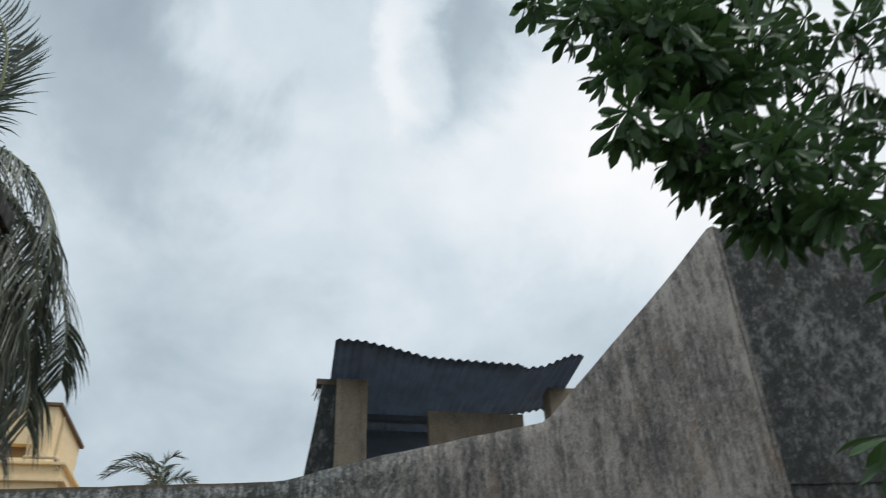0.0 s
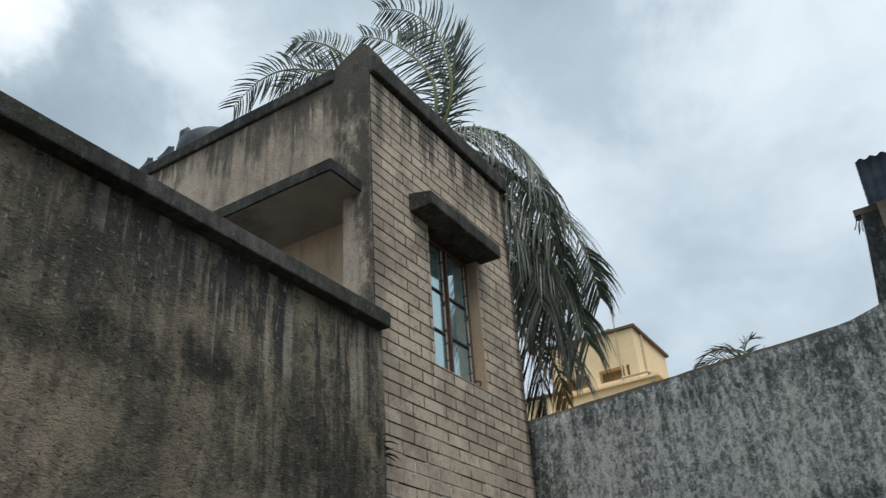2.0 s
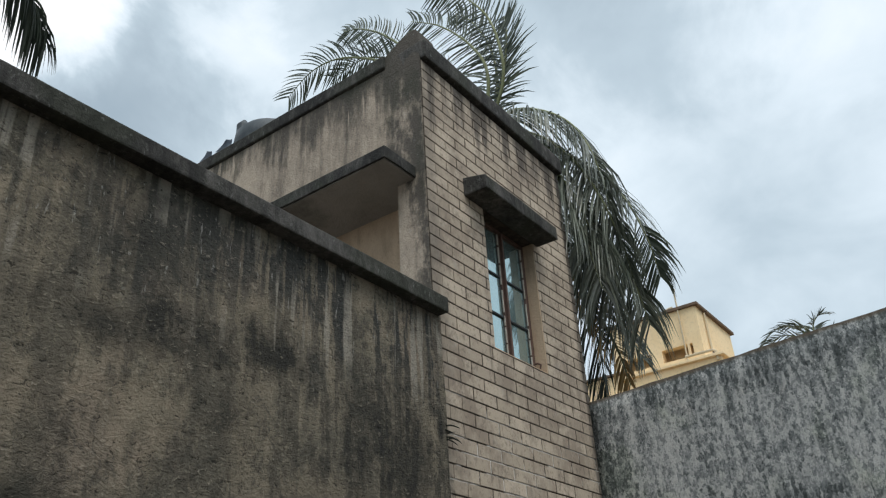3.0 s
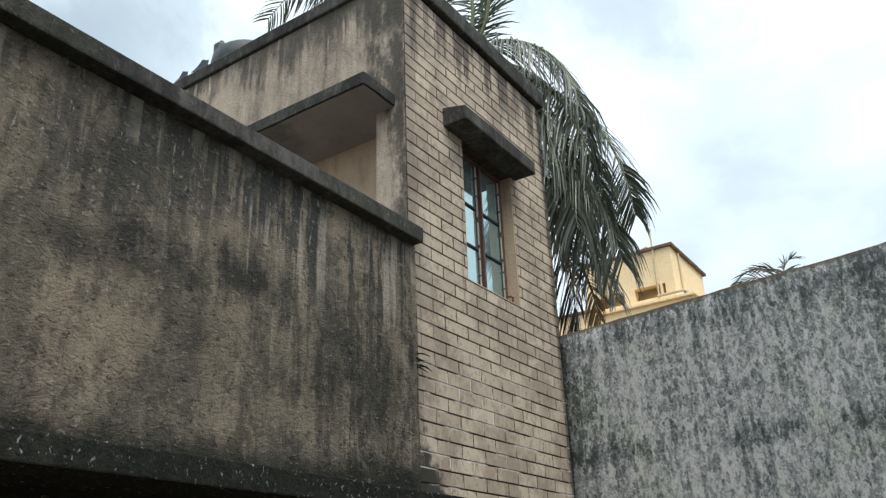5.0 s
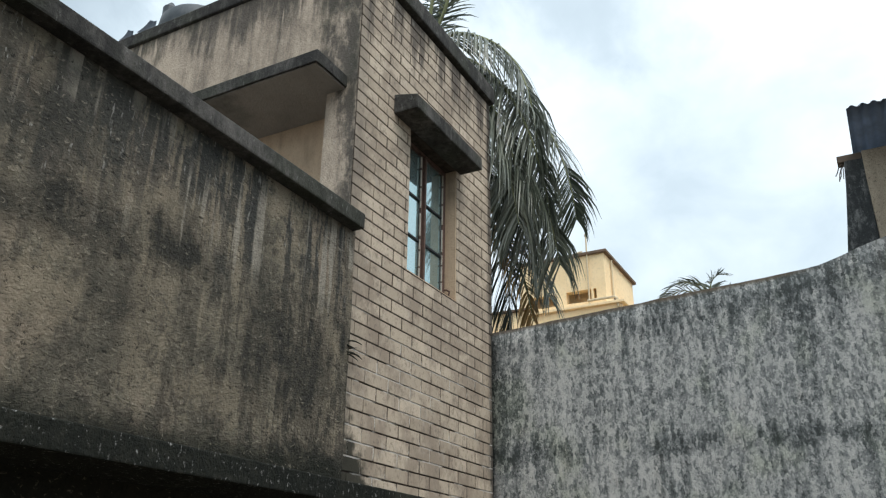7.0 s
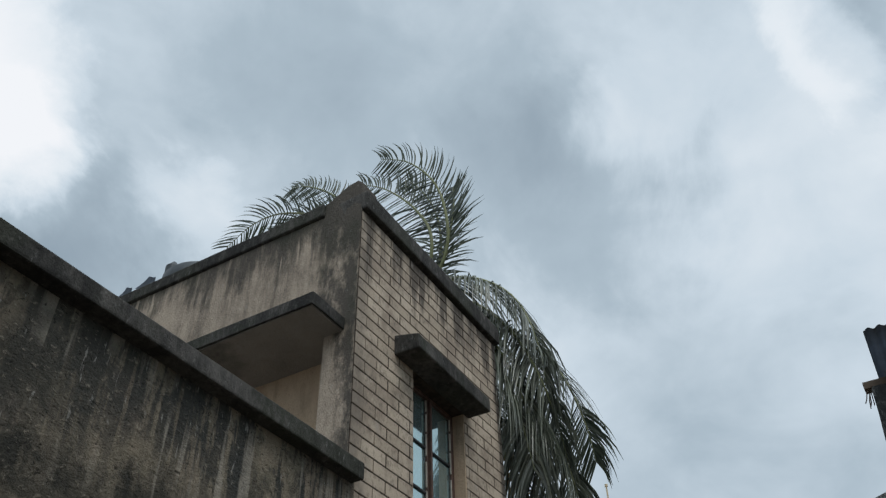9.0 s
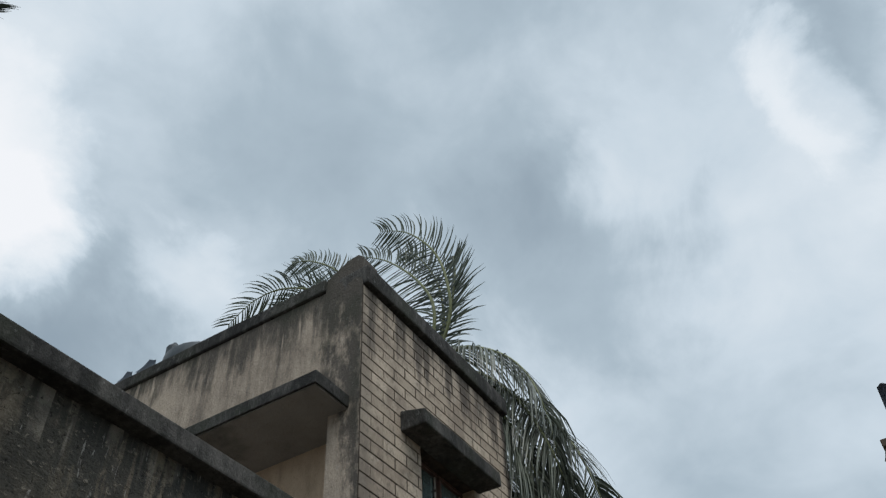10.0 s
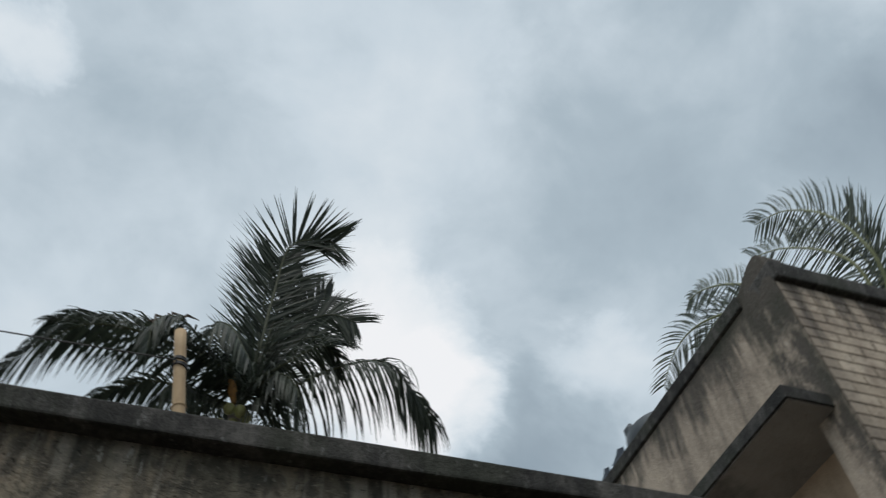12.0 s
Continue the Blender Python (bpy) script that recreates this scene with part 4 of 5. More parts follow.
part("small_vent", box((31.0, 9.355, 12.3), (31.5, 9.37, 12.6)), M_DARKDOOR, house)

# ---- rooftop tank and broken sheets ----
part("tank_plinth", box((5.75, 6.45, 5.7), (7.0, TB - 0.2, 6.66), 0.01), M_CONCRETE, tower)
TX, TY, TZ = 6.35, 6.95, 6.66
tank = thing("water_tank", (TX, TY, TZ), "dusty black plastic water tank on a roof plinth", "tank")
prof = [(0.44, 0), (0.46, 0.05), (0.44, 0.18), (0.46, 0.24), (0.44, 0.42), (0.46, 0.48), (0.44, 0.6), (0.46, 0.66), (0.44, 0.82), (0.40, 0.87), (0.22, 0.90)]
bm = bmesh.new()
rings = [[bm.verts.new((TX + r * math.cos(a * math.tau / 28), TY + r * math.sin(a * math.tau / 28), TZ + z)) for a in range(28)] for r, z in prof]
for a, b in zip(rings, rings[1:]):
    for k in range(28):
        bm.faces.new((a[k], a[(k + 1) % 28], b[(k + 1) % 28], b[k]))
bm.faces.new(rings[0][::-1])
bm.faces.new(rings[-1])
smooth(part("shell", bm, M_TANK, tank))
part("lid", tube([(TX - 0.27, TY + 0.20, TZ + 0.80), (TX - 0.28, TY + 0.21, TZ + 1.0), (TX - 0.28, TY + 0.19, TZ + 1.07)], [0.09, 0.08, 0.02], 10), M_TANK, tank, "black lid set askew")


def sheet_scrap(y, lean, long, wide):
    """A bent strip of tin standing askew on the coping."""
    s = thing("tin_scrap", (CX, y, 6.335), "broken bent tin sheet lodged on the parapet", "scrap metal", "tin scraps on the parapet")
    bm = bmesh.new()
    u = Vector((0.5 * math.sin(lean), -0.85 * math.sin(lean), math.cos(lean)))
    w = Vector((0.80, -0.55, 0.25))
    n = 8
    rows = []
    for j in range(n + 1):
        f = j / n
        curl = 0.02 * math.sin(f * 2.6)
        c = Vector((CX - 0.02 + curl, y, 6.325)) + u * long * f
        half = wide * (0.5 - 0.22 * f * f)
        rows.append((bm.verts.new(c - w * half), bm.verts.new(c + Vector((0.012, 0, 0))), bm.verts.new(c + w * half)))
    for a, b in zip(rows, rows[1:]):
        for k in range(2):
            bm.faces.new((a[k], a[k + 1], b[k + 1], b[k]))
    bmesh.ops.solidify(bm, geom=bm.faces[:], thickness=0.006)
    part("sheet", bm, M_TIN, s)


sheet_scrap(6.27, 0.42, 0.17, 0.11)
sheet_scrap(6.53, 0.30, 0.14, 0.085)
sheet_scrap(6.40, 1.15, 0.12, 0.03)
sheet_scrap(6.10, 1.2, 0.10, 0.03)

# ---- bamboo pole and wire on the terrace ----
pole = thing("bamboo_pole", (1.22, 6.2, 2.95), "upright cut bamboo pole with black tie wire on the terrace", "pole")
pts, rad = [], []
for k in range(22):
    z = 2.95 + 3.96 * k / 21
    pts.append((1.62 - 0.655 * k / 21, 6.2, z))
    rad.append(0.058 - 0.008 * k / 21)
smooth(part("culm", tube(pts, rad, 14), M_BAMBOO, pole))
for z in (3.4, 4.0, 4.55, 5.05, 5.55, 6.08, 6.52):
    k = (z - 2.95) / 3.96
    c = Vector((1.62 - 0.655 * k, 6.2, z))
    part("node_ring", tube([c - Vector((-0.002, 0, 0.012)), c, c + Vector((-0.002, 0, 0.012))], [0.054, 0.061, 0.054], 14), M_BAMBOO, pole)
for z in (6.50, 6.56):
    k = (z - 2.95) / 3.96
    c = Vector((1.62 - 0.655 * k, 6.2, z))
    part("tie", tube([c - Vector((0, 0, 0.014)), c + Vector((0.006, 0, 0.016))], 0.066, 14), M_BLACKTAPE, pole, "black tie wire")
wire = thing("overhead_wire", (-3.9, 6.1, 2.7), "thin black wire slung to the bamboo pole", "wire")
a, b = Vector((1.0, 6.15, 6.53)), Vector((-4.05, 6.05, 6.5))
part("strand", tube([a.lerp(b, k / 20) - Vector((0, 0, 0.06 * math.sin(k / 20 * math.pi))) for k in range(21)], 0.007, 5), M_BLACKTAPE, wire)
part("post", tube([(-4.1, 6.05, 0), (-4.08, 6.05, 6.6)], 0.05, 8), M_TIMBER, wire)

# ---- weed in the joint beside the brick ----
weed = thing("wall_weed", (5.16, FACE - 0.05, 2.92), "dry dark weed growing from the wall joint", "plant")
rnd = random.Random(9)
for k in range(6):
    p = Vector((5.15 + rnd.uniform(-0.03, 0.02), FACE - 0.046, 2.92 + rnd.uniform(-0.05, 0.06)))
    pts = [p]
    d = Vector((rnd.uniform(0.4, 1.0), -0.25, rnd.uniform(-0.4, 0.15))).normalized()
    for _ in range(4):
        p = p + d * rnd.uniform(0.012, 0.034)
        d = (d + Vector((rnd.uniform(-.3, .3), 0, rnd.uniform(-.5, .2)))).normalized()
        pts.append(p)
    part("stem", tube(pts, [0.006, 0.006, 0.005, 0.003, 0.001], 5), M_MOSS, weed)


# ---- coconut palms ----
def spline(points, n):
    """A smooth line through points, in n steps."""
    ps = [Vector(p) for p in points]
    ps = [ps[0] * 2 - ps[1]] + ps + [ps[-1] * 2 - ps[-2]]
    line = []
    for k in range(n + 1):
        f = k / n * (len(ps) - 3)
        j = min(int(f), len(ps) - 4)
        t = f - j
        a, b, c, d = ps[j:j + 4]
        line.append(0.5 * (2 * b + (c - a) * t + (2 * a - 5 * b + 4 * c - d) * t * t + (3 * b - a - 3 * c + d) * t ** 3))
    return line


def frond(palm, path, reach, seed, pairs=58, width=0.030, droop=1.0, green=None, across=None, wind=(-0.03, 0.036, 0), thick=0.030, hang=0.0):
    """One feather leaf: a tapered midrib along path and two rows of leaflets. across: the way the leaflets spread on an upright leaf."""
    rnd = random.Random(seed)
    n = 26
    rib = spline(path, n)
    stem = part("frond", tube(rib, [thick * (1 - 0.86 * k / n) for k in range(n + 1)], 6), M_RACHIS_SHADED if green is M_FROND_SHADED else M_RACHIS, palm)
    bm = bmesh.new()
    twist = rnd.uniform(-0.35, 0.35)
    down = Vector((0, 0, -1))
    breeze = Vector(wind)
    for k in range(pairs):
        s = 0.10 + 0.90 * (k + 0.5) / pairs
        f = s * n
        j = min(int(f), n - 1)
        at = rib[j].lerp(rib[j + 1], f - j)
        tan = (rib[j + 1] - rib[j]).normalized()
        side0 = tan.cross(Vector((0, 0, 1))) if across is None else Vector(across) - tan * tan.dot(Vector(across))
        if side0.length < 0.25:
            side0 = side0 + Vector((0.3, 0.5, 0))
        side0.normalize()
        nrm = side0.cross(tan).normalized()
        size = reach * (0.42 + 0.58 * math.sin(min(1.0, 0.18 + s * 0.95) * math.pi * 0.82)) * (1.0 if s < 0.9 else 1.0 - (s - 0.9) * 3.5)
        for hand in (-1, 1):
            if rnd.random() < 0.05:
                continue
            ang = twist + rnd.uniform(-0.12, 0.12)
            side = (side0 * math.cos(ang) + nrm * math.sin(ang)) * hand
            d = (side * rnd.uniform(0.80, 1.0) + tan * (0.45 + 0.55 * s + rnd.uniform(-0.1, 0.1)) + nrm * rnd.uniform(0.05, 0.3)).normalized()
            d = d.lerp(down, hang * rnd.uniform(0.75, 1.1)).normalized()
            ln = size * rnd.uniform(0.82, 1.08)
            w = width * rnd.uniform(0.8, 1.15)
            pts = [at]
            dirn = d
            sag = rnd.uniform(0.55, 1.1) * droop
            for m in range(4):
                pts.append(pts[-1] + dirn * ln / 4)
                dirn = (dirn + down * sag * (0.35 + 0.3 * m) + breeze).normalized()
            broad = (tan - d * tan.dot(d))
            broad = (broad.normalized() if broad.length > 0.05 else nrm) * 0.8 + nrm * rnd.uniform(-0.5, 0.5)
            broad.normalize()
            prev = None
            for m, c in enumerate(pts):
                hw = w * (0.55, 1.0, 0.9, 0.6, 0.08)[m] / 2
                pair = (bm.verts.new(c - broad * hw), bm.verts.new(c + broad * hw))
                if prev:
                    bm.faces.new((prev[0], prev[1], pair[1], pair[0]))
                prev = pair
    tagged(part("blade", bm, green or M_FROND, stem), kind="stuff")


def palm_tree(at, crown, label, thick=0.15):
    """The bare palm: its ringed, leaning trunk. Leaves and nuts are added to it."""
    palm = thing("coconut_palm", at, label, "palm tree", "coconut palms")
    a, b = Vector(at), Vector(crown)
    pts = bezier(a, a.lerp(b, 0.5) + Vector((0.1, 0.15, 0)), b, 40)
    rad = [thick * (1.35 - 0.6 * k / 40) * (1 + 0.05 * (k % 2)) for k in range(41)]
    smooth(part("trunk", tube(pts, rad, 12), M_TRUNK, palm, "ringed grey trunk"))
    return palm


# behind the tower: leaves streaming over the parapet, and a hanging curtain beside it
CA = (8.2, 5.04, 7.6)
palm = palm_tree((8.9, 5.3, 0), CA, "wind-blown coconut palm with drooping grey-green fronds behind the tower")
CURTAIN = [
    ((8.05, 4.55, 7.72), (8.00, 4.02, 7.42), (8.00, 3.66, 6.95), (8.00, 3.48, 6.25), (8.00, 3.46, 5.55)),
    ((8.15, 4.45, 7.30), (8.10, 3.97, 6.88), (8.10, 3.60, 6.44), (8.10, 3.31, 5.95), (8.10, 3.15, 5.38), (8.10, 3.10, 4.95)),
    ((7.95, 4.40, 7.25), (7.88, 4.02, 6.62), (7.85, 3.74, 5.95), (7.85, 3.56, 5.15), (7.85, 3.52, 4.50)),
    ((8.20, 4.48, 6.95), (8.20, 4.18, 6.05), (8.18, 3.98, 5.20), (8.18, 3.90, 4.45), (8.18, 3.90, 3.90)),
    ((7.85, 4.30, 7.00), (7.78, 3.95, 6.35), (7.75, 3.70, 5.55), (7.75, 3.58, 4.85)),
    ((8.25, 4.40, 6.60), (8.25, 4.05, 5.60), (8.25, 3.72, 4.85), (8.25, 3.50, 4.25)),
    ((8.05, 4.40, 7.05), (8.02, 3.95, 6.35), (8.00, 3.62, 5.65), (8.00, 3.36, 5.00), (8.00, 3.26, 4.45)),
    ((8.00, 4.30, 7.25), (8.00, 3.82, 6.68), (7.95, 3.54, 6.05), (7.95, 3.38, 5.42), (7.95, 3.32, 4.95)),
]
for k, path in enumerate(CURTAIN):
    frond(palm, (CA,) + path, (1.05, 0.78, 1.05, 0.85, 1.0, 0.75, 1.0, 0.85)[k], 11 + k, 124, 0.022, (1.1, 0.55, 1.0, 0.8, 1.1, 0.8, 0.9, 0.8)[k],
          (M_FROND, M_FROND_MID, M_FROND, M_FROND_SHADED, M_FROND, M_FROND_MID, M_FROND, M_FROND)[k], hang=(0.36, 0.16, 0.30, 0.15, 0.34, 0.1, 0.28, 0.28)[k])
frond(palm, ((8.2, 4.2, 5.6), (8.15, 3.9, 4.95), (8.1, 3.68, 4.35), (8.1, 3.60, 3.95)), 0.45, 31, 34, 0.028, 1.2, M_FROND_DRY)
STREAMING = [
    ((8.10, 4.62, 8.25), (8.00, 4.56, 8.85), (8.00, 4.74, 9.50), (8.00, 5.15, 10.10), (8.00, 5.62, 10.42)),
    ((8.05, 4.80, 8.45), (8.05, 5.02, 9.10), (8.05, 5.50, 9.75), (8.05, 6.00, 10.15)),
    ((8.20, 4.66, 8.50), (8.20, 4.54, 9.05), (8.25, 4.56, 9.5)),
    ((8.25, 4.80, 8.30), (8.30, 4.85, 9.10), (8.30, 5.10, 9.75), (8.30, 5.35, 10.1)),
    ((8.00, 5.90, 9.00), (7.95, 6.60, 9.68), (7.90, 7.30, 10.08), (7.90, 7.90, 10.15), (7.90, 8.40, 9.90)),
    ((8.00, 5.90, 9.30), (8.00, 6.45, 10.10), (8.00, 6.95, 10.55), (8.00, 7.30, 10.70)),
    ((8.10, 5.60, 8.80), (8.10, 6.20, 9.50), (8.10, 6.90, 10.0), (8.10, 7.60, 10.0)),
]
for k, path in enumerate(STREAMING):
    frond(palm, (CA,) + path, (0.62, 0.60, 0.50, 0.55, 0.62, 0.5, 0.55)[k], 50 + k, 52, 0.027, 0.25, M_FROND_MID, (0.15, 1.0, 0.25) if k < 4 else (0.2, 0.4, -0.9), (0.0, 0.16, 0.02))
frond(palm, (CA, (9.2, 5.9, 9.2), (10.5, 6.6, 8.4)), 0.9, 60, 60, 0.03, 1.0, M_FROND)
frond(palm, (CA, (8.1, 6.3, 8.3), (8.2, 7.4, 7.3)), 0.9, 61, 60, 0.03, 1.0, M_FROND)

# behind the terrace: one tall leaf, a bent one, and ragged hanging ones round the nuts
CB = (1.82, 9.98, 9.45)
palm = palm_tree((2.0, 10.6, 0), CB, "coconut palm with green nuts behind the terrace", 0.17)
CROWN = [
    (((1.92, 9.90, 10.1), (2.05, 9.80, 11.90), (2.16, 9.70, 12.90), (2.46, 9.60, 13.16), (2.95, 9.50, 13.12)), 1.15, 0.02, (0.75, 0, -0.65)),
    (((1.93, 10.10, 10.14), (1.94, 10.00, 11.33), (1.90, 9.90, 12.20), (1.98, 9.80, 12.7)), 1.00, 0.05, (1, 0, 0)),
    (((1.99, 10.00, 10.47), (2.50, 9.90, 11.30), (3.00, 9.80, 11.58), (3.40, 9.70, 11.40)), 0.85, 0.25, (0.3, 0, 1)),
    (((2.02, 10.10, 10.40), (2.27, 10.10, 11.40), (2.69, 10.10, 12.02), (3.05, 10.10, 12.40)), 0.80, 0.15, (0.8, 0, -0.6)),
    (((1.97, 10.05, 10.2), (2.10, 10.00, 11.2), (2.25, 9.95, 12.0), (2.50, 9.9, 12.5)), 0.85, 0.1, (0.8, 0, -0.6)),
    (((1.90, 10.05, 10.0), (2.30, 9.95, 10.7), (2.75, 9.9, 11.1), (3.10, 9.9, 11.0)), 0.85, 0.6, (0.4, 0, 1)),
    (((2.15, 9.70, 9.46), (3.01, 9.40, 9.99), (3.74, 9.20, 10.12), (4.12, 9.10, 9.50), (4.40, 9.10, 9.02)), 1.25, 1.6, None),
    (((1.34, 9.60, 9.77), (0.54, 9.30, 9.87), (-0.25, 9.10, 9.71), (-0.71, 9.00, 9.16), (-0.97, 8.90, 8.59)), 0.95, 1.1, None),
    (((1.33, 10.20, 10.41), (0.53, 10.30, 11.0), (-0.13, 10.40, 11.15), (-0.73, 10.50, 11.20), (-1.13, 10.50, 11.0)), 0.85, 1.0, None),
    (((1.45, 10.30, 9.75), (0.73, 10.40, 10.09), (0.26, 10.50, 10.03), (-0.20, 10.60, 9.79)), 0.6, 1.0, None),
    (((1.60, 9.50, 9.75), (1.25, 9.00, 9.98), (1.46, 8.70, 9.70), (1.74, 8.50, 9.00)), 0.8, 1.5, None),
    (((1.45, 9.50, 9.70), (0.84, 9.10, 10.06), (0.51, 8.80, 9.69), (0.52, 8.60, 8.95)), 0.8, 1.5, None),
    (((1.91, 9.60, 9.60), (2.38, 9.40, 10.0), (2.79, 9.30, 10.30), (3.05, 9.30, 10.15)), 0.9, 0.9, None),
    (((2.0, 9.60, 9.6), (2.25, 9.30, 9.6), (2.45, 9.0, 9.1), (2.5, 8.9, 8.5)), 0.8, 1.5, None),
    (((1.2, 9.70, 9.4), (0.9, 9.40, 9.2), (0.75, 9.3, 8.7), (0.7, 9.2, 8.2)), 0.8, 1.5, None),
    (((2.3, 10.8, 10.3), (2.6, 11.6, 10.2), (2.9, 12.3, 9.3)), 0.9, 1.2, None),
    (((1.3, 10.8, 10.2), (0.8, 11.6, 10.0), (0.4, 12.2, 9.1)), 0.9, 1.2, None),
]
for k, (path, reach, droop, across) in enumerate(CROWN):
    frond(palm, (CB,) + path, reach, 80 + k, 96 if k < 9 else 64, 0.036, droop, M_FROND_SHADED, across, (0.0, 0.0, 0.0), 0.034, 0.0 if across else (0.55 if droop > 1.4 else 0.35))
rnd = random.Random(3)
for at in ((1.66, 9.50, 9.02), (1.80, 9.46, 8.98), (1.74, 9.58, 8.84), (1.90, 9.60, 9.00), (1.58, 9.62, 8.84)):
    bm = bmesh.new()
    bmesh.ops.create_uvsphere(bm, u_segments=14, v_segments=10, radius=0.078)
    for v in bm.verts:
        v.co.z *= 1.25 - 0.25 * (v.co.z / 0.078)
    bmesh.ops.transform(bm, matrix=Matrix.Translation(at) @ Matrix.Rotation(rnd.uniform(-0.5, 0.5), 4, "X"), verts=bm.verts)
    smooth(part("coconut", bm, M_COCONUT, palm, "green coconut"))
part("sheath", tube([(1.66, 9.56, 9.62), (1.63, 9.48, 9.48), (1.66, 9.46, 9.28), (1.70, 9.5, 9.12)], [0.02, 0.05, 0.06, 0.03], 8), M_SHEATH, palm, "orange-brown dry flower sheath")
for k in range(7):
    p = Vector((0.38 + 0.06 * k, 9.4, 10.18 + 0.03 * k))
    part("dry_tuft", tube([p, p + Vector((rnd.uniform(-.05, .12), 0, rnd.uniform(0.08, 0.18))), p + Vector((rnd.uniform(0, .3), 0, rnd.uniform(0.02, 0.2)))], [0.03, 0.024, 0.006], 5), M_TIMBER, palm, "dead brown leaf base")

CD = (25.0, 4.6, 9.3)
palm = palm_tree((25.2, 4.9, 0), CD, "distant coconut palm top above the boundary wall", 0.13)
for k, path in enumerate((((25.0, 4.85, 10.0), (25.0, 5.35, 10.40), (25.0, 5.80, 10.32), (25.0, 6.15, 10.0)), ((25.0, 5.0, 9.9), (25.0, 5.55, 10.15), (25.0, 6.25, 9.85)),
                          ((25.0, 4.65, 10.1), (25.0, 4.45, 10.45), (25.0, 4.15, 10.45)), ((25.0, 4.7, 9.9), (25.0, 5.0, 10.3), (25.0, 5.5, 10.42)),
                          ((25.3, 4.4, 9.9), (25.4, 3.9, 9.9), (25.4, 3.5, 9.4)), ((25.6, 4.8, 9.8), (26.3, 5.1, 9.5)))):
    frond(palm, (CD,) + path, 0.55, 70 + k, 30, 0.045, 0.3, M_FROND, wind=(0, 0.12, 0))


# ---- broad-leaved tree over the yard ----
def leaf_mesh(name, ln, wd, curl):
    verts, faces = [], []
    prof = ((0.0, 0.06), (0.25, 0.40), (0.58, 0.95), (0.80, 0.92), (1.0, 0.06))
    for s, w in prof:
        z = -curl * s * s * ln
        verts += [(s * ln, -w * wd / 2, z + 0.10 * w * wd), (s * ln, 0, z), (s * ln, w * wd / 2, z + 0.10 * w * wd)]
    for k in range(4):
        a = 3 * k
        faces += [(a, a + 1, a + 4, a + 3), (a + 1, a + 2, a + 5, a + 4)]
    me = bpy.data.meshes.new(name)
    me.from_pydata(verts, [], faces)
    me.materials.append(M_LEAF)
    return me, verts, faces


LEAVES = [leaf_mesh("leaf", *s) for s in ((0.172, 0.053, 0.16), (0.192, 0.057, 0.26), (0.150, 0.050, 0.10), (0.182, 0.048, 0.40))]
TRUNK = Vector((2.9, -4.1, 0))
tree = thing("leafy_tree", TRUNK, "dark green tree with whorled lance-shaped leaves over the wall", "tree")
fork = Vector((2.95, -3.7, 3.2))
smooth(part("trunk", tube(bezier(TRUNK, TRUNK + Vector((0.15, 0.1, 1.7)), fork, 12), [0.16 - 0.006 * k for k in range(13)], 12), M_BARK, tree))
CLUMPS = [((3.5, -0.28, 5.22), 0.12, 3), ((3.5, -0.72, 4.70), 0.18, 8), ((3.5, -0.98, 4.34), 0.18, 8),
          ((3.5, -1.35, 3.92), 0.13, 4), ((3.6, -1.15, 5.28), 0.30, 18), ((3.5, -0.80, 5.20), 0.22, 12), ((3.6, -1.55, 5.05), 0.30, 14),
          ((3.5, -0.55, 5.22), 0.18, 9), ((3.4, -0.90, 4.94), 0.26, 18), ((3.28, -0.58, 4.15), 0.10, 4), ((3.7, -1.25, 4.88), 0.34, 24),
          ((3.5, -1.06, 4.26), 0.20, 12), ((3.4, -1.30, 4.04), 0.22, 16), ((3.6, -1.42, 3.90), 0.15, 8), ((3.9, -2.12, 5.33), 0.42, 16),
          ((3.6, -1.75, 4.28), 0.34, 26), ((3.3, -1.62, 3.74), 0.18, 7), ((3.5, -2.38, 5.30), 0.42, 12), ((3.9, -1.70, 5.75), 0.45, 26),
          ((3.2, -1.72, 3.40), 0.14, 4), ((4.0, -2.44, 5.05), 0.40, 9), ((3.5, -2.41, 4.55), 0.40, 12), ((3.0, -1.22, 2.45), 0.13, 4),
          ((3.6, -1.3, 6.26), 0.5, 30), ((3.6, -2.58, 6.66), 0.6, 30), ((3.4, -3.05, 5.46), 0.55, 26), ((3.3, -2.22, 3.80), 0.30, 9),
          ((2.4, -3.6, 6.2), 0.7, 26), ((2.2, -4.6, 5.4), 0.7, 26), ((3.4, -4.6, 6.0), 0.7, 26)]
rnd = random.Random(21)
whorls = []
nodes = [fork]
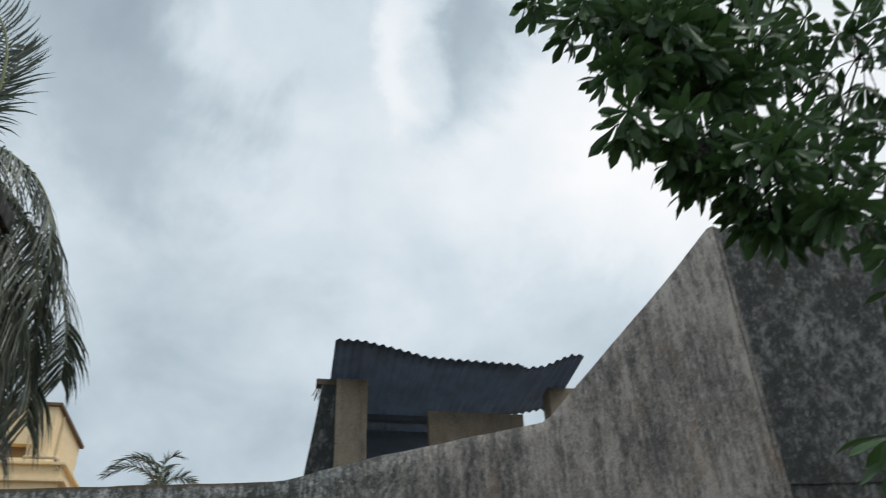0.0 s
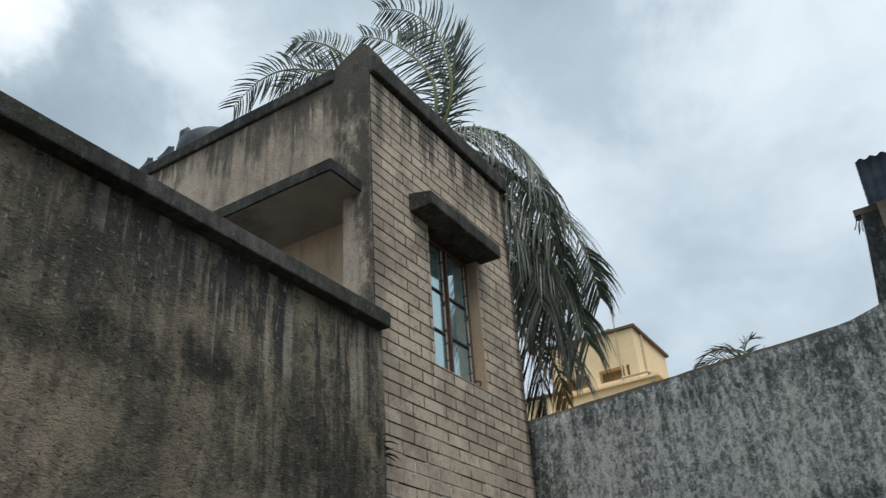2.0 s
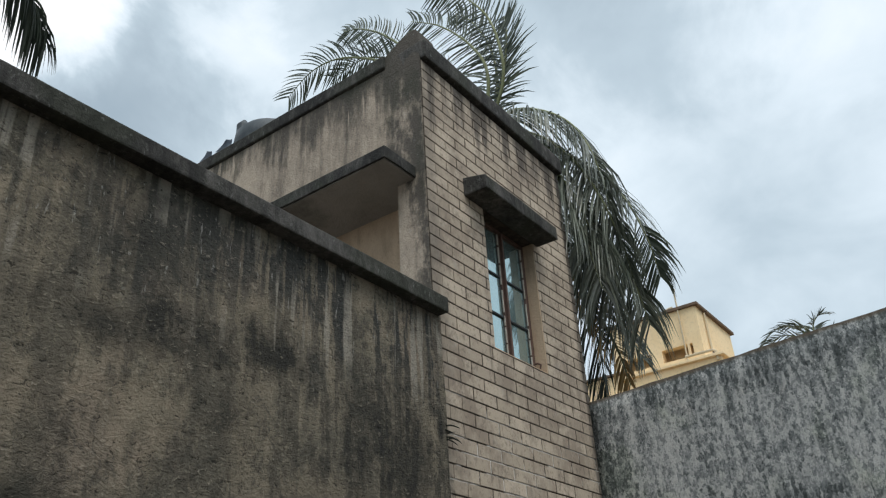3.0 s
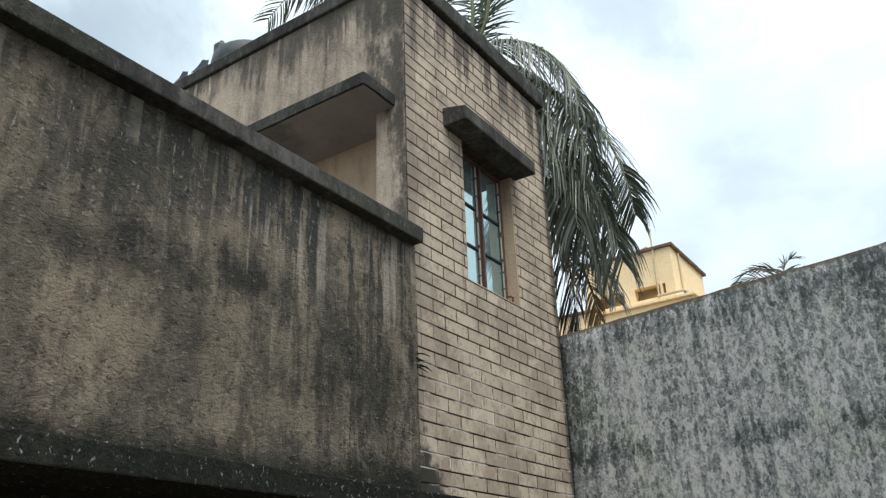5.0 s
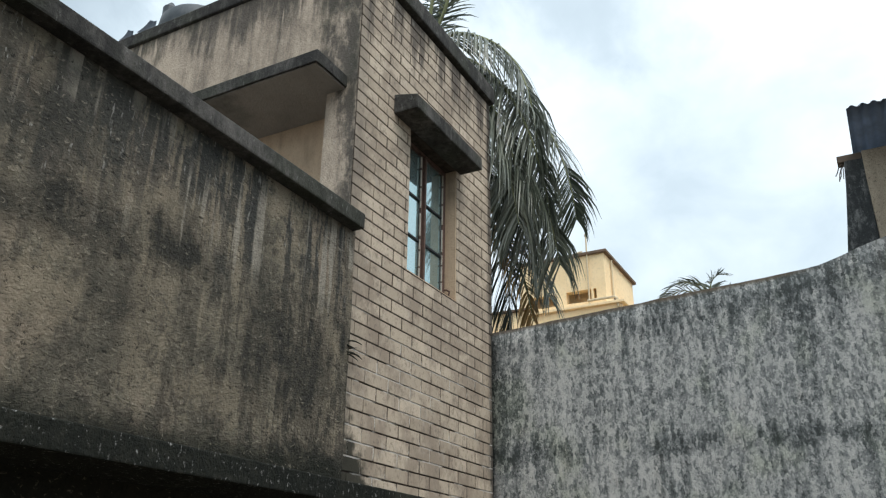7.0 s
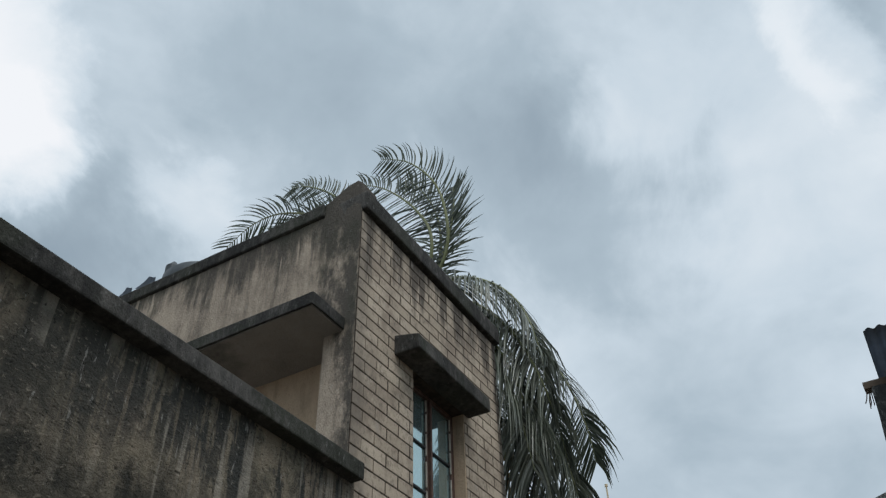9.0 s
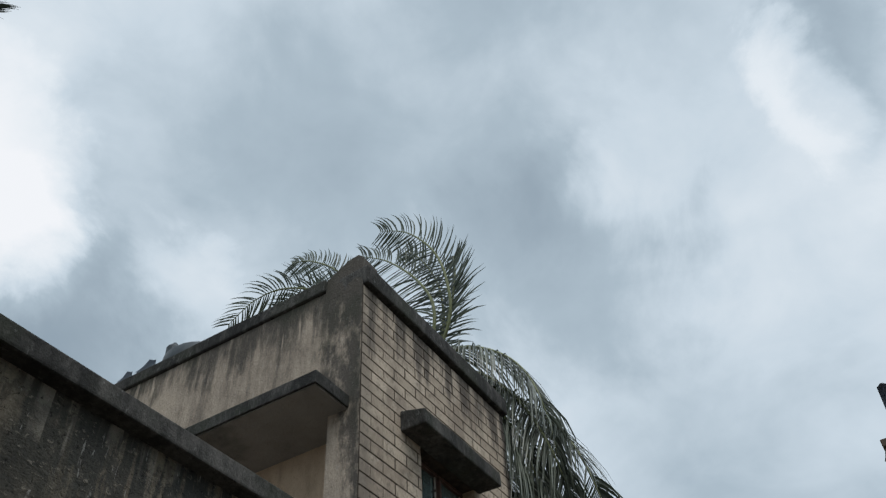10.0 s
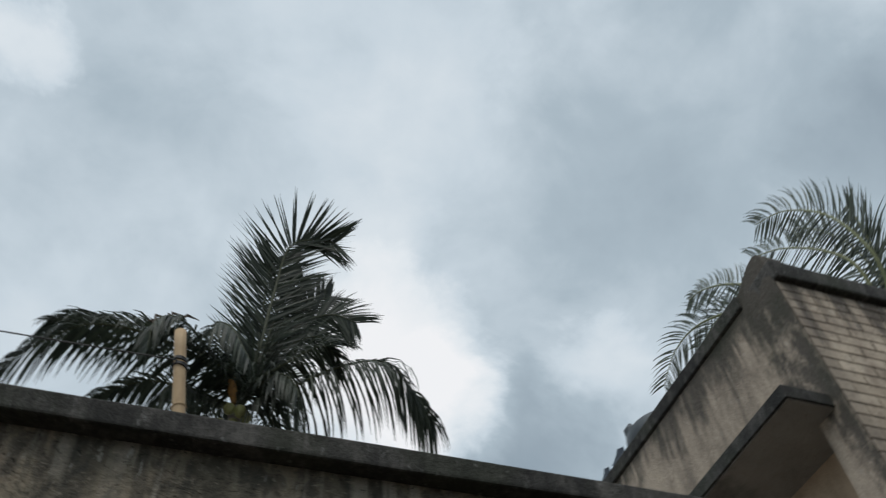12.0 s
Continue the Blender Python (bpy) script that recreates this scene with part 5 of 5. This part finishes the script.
for centre, size, count in sorted(CLUMPS, key=lambda q: (Vector(q[0]) - fork).length):
    c = Vector(centre)
    start = min(nodes, key=lambda q: (q - c).length + 0.25 * (q - fork).length)
    nodes.append(c)
    side = Vector((rnd.uniform(-0.12, 0.12), rnd.uniform(-0.08, 0.08), rnd.uniform(0.0, 0.14))) * min(1.0, (c - start).length)
    limb = bezier(start, start.lerp(c, 0.5) + side, c, 10)
    far = (c - fork).length
    thick = 0.020 if far < 1.5 else 0.009
    part("limb", tube(limb, [thick * (1 - 0.05 * k) for k in range(11)], 7), M_BARK, tree)
    twigs = bmesh.new()
    for k in range(int(count * 1.35)):
        d = Vector((rnd.gauss(0, 1), rnd.gauss(0, 1), rnd.gauss(0, 1))).normalized()
        end = c + d * size * rnd.uniform(0.55, 1.1)
        root = limb[rnd.choice((7, 8, 9, 10))]
        bend = root.lerp(end, 0.5) + Vector((0, 0, 0.05))
        tube(bezier(root, bend, end, 4), [0.006, 0.005, 0.004, 0.0035, 0.003], 5, twigs)
        whorls.append((end, ((end - bend).normalized() + Vector((0, 0, -0.25))).normalized()))
    tagged(part("twig", twigs, M_BARK, tree), kind="stuff")
placed, rest_v, rest_f = 0, [], []
for end, d in whorls:
    u = d.orthogonal().normalized()
    v = d.cross(u)
    m0 = rnd.randint(6, 9)
    turn0 = rnd.uniform(0, math.tau)
    for k in range(m0):
        a = turn0 + k * math.tau / m0 + rnd.uniform(-0.2, 0.2)
        spread = rnd.uniform(0.75, 1.35)
        ax = (d * math.cos(spread) + (u * math.cos(a) + v * math.sin(a)) * math.sin(spread) + Vector((0, 0, -0.22))).normalized()
        ay = ax.cross(d)
        ay = ay.normalized() if ay.length > 0.05 else u
        az = ax.cross(ay)
        if az.z < 0:
            ay, az = -ay, -az
        scale = rnd.uniform(0.8, 1.15)
        m = Matrix.Translation(end - d * rnd.uniform(0, 0.04)) @ Matrix((ax, ay, az)).transposed().to_4x4() @ Matrix.Diagonal((scale, scale, scale, 1))
        me, verts, faces = rnd.choice(LEAVES)
        if placed < 300 and rnd.random() < 0.3 and end.y > -2.3:
            ob = new("leaf", me)
            ob.parent = tree
            ob.matrix_parent_inverse = tree.matrix_basis.inverted()
            ob.matrix_basis = m
            placed += 1
        else:
            o = len(rest_v)
            rest_v += [tuple(m @ Vector(p)) for p in verts]
            rest_f += [tuple(i + o for i in f) for f in faces]
me = bpy.data.meshes.new("crown")
me.from_pydata(rest_v, [], rest_f)
me.materials.append(M_LEAF)
crown = new("crown", me)
crown.parent = tree
crown.matrix_parent_inverse = tree.matrix_basis.inverted()
tagged(crown, kind="stuff")

# ---- facing bricks of the tower front, last ----
brick_meshes = {}
rnd = random.Random(5)


def brick_mesh(width, variant):
    key = (round(width, 3), variant)
    if key not in brick_meshes:
        h, d = COURSE - JOINT, 0.0055
        bm = bmesh.new()
        q = 0.002
        wob = random.Random(variant)
        back = [(0, 0), (width, 0), (width, h), (0, h)]
        front = [(q, q), (width - q, q), (width - q, h - q), (q, h - q)]
        a = [bm.verts.new((x, 0, z)) for x, z in back]
        b = [bm.verts.new((x, -d * 0.7, z)) for x, z in back]
        c = [bm.verts.new((x + wob.uniform(-.001, .001), -d + wob.uniform(-.0008, .0008), z + wob.uniform(-.001, .001))) for x, z in front]
        for k in range(4):
            j = (k + 1) % 4
            bm.faces.new((a[k], a[j], b[j], b[k]))
            bm.faces.new((b[k], b[j], c[j], c[k]))
        bm.faces.new(c)
        bmesh.ops.recalc_face_normals(bm, faces=bm.faces)
        me = bpy.data.meshes.new("brick")
        bm.to_mesh(me)
        bm.free()
        me.materials.append(M_BRICK)
        brick_meshes[key] = me
    return brick_meshes[key]


low_v, low_f = [], []
z = 0.065 + JOINT / 2
row_no = 0
while z + COURSE < TOP + 0.02:
    x = 4.94 + JOINT / 2 + (LENGTH * 0.5 if row_no % 2 else 0.0)
    if row_no % 2:
        x -= LENGTH
    while x < QX + 0.01:
        a, b = max(x, CX + 0.004), min(x + LENGTH - JOINT, QX + 0.026)
        spans = [(a, b)]
        if z + COURSE - JOINT > WZ0 + 0.03 and z < WZ1 - 0.02:
            spans = [(a, min(b, WX0)), (max(a, WX1), b)]
            if b <= WX0 or a >= WX1:
                spans = [(a, b)]
        for s0, s1 in spans:
            if s1 - s0 < 0.025:
                continue
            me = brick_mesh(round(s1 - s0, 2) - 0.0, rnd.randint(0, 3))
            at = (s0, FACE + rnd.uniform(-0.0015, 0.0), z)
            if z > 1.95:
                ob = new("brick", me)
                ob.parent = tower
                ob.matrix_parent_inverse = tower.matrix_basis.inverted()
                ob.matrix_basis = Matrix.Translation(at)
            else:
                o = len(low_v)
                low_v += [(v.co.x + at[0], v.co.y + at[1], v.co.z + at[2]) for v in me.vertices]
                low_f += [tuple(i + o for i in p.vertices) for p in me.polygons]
        x += LENGTH
    z += COURSE
    row_no += 1
me = bpy.data.meshes.new("lower_bricks")
me.from_pydata(low_v, [], low_f)
me.materials.append(M_BRICK)
ob = new("lower_bricks", me)
ob.parent = tower
ob.matrix_parent_inverse = tower.matrix_basis.inverted()
tagged(ob, kind="stuff")
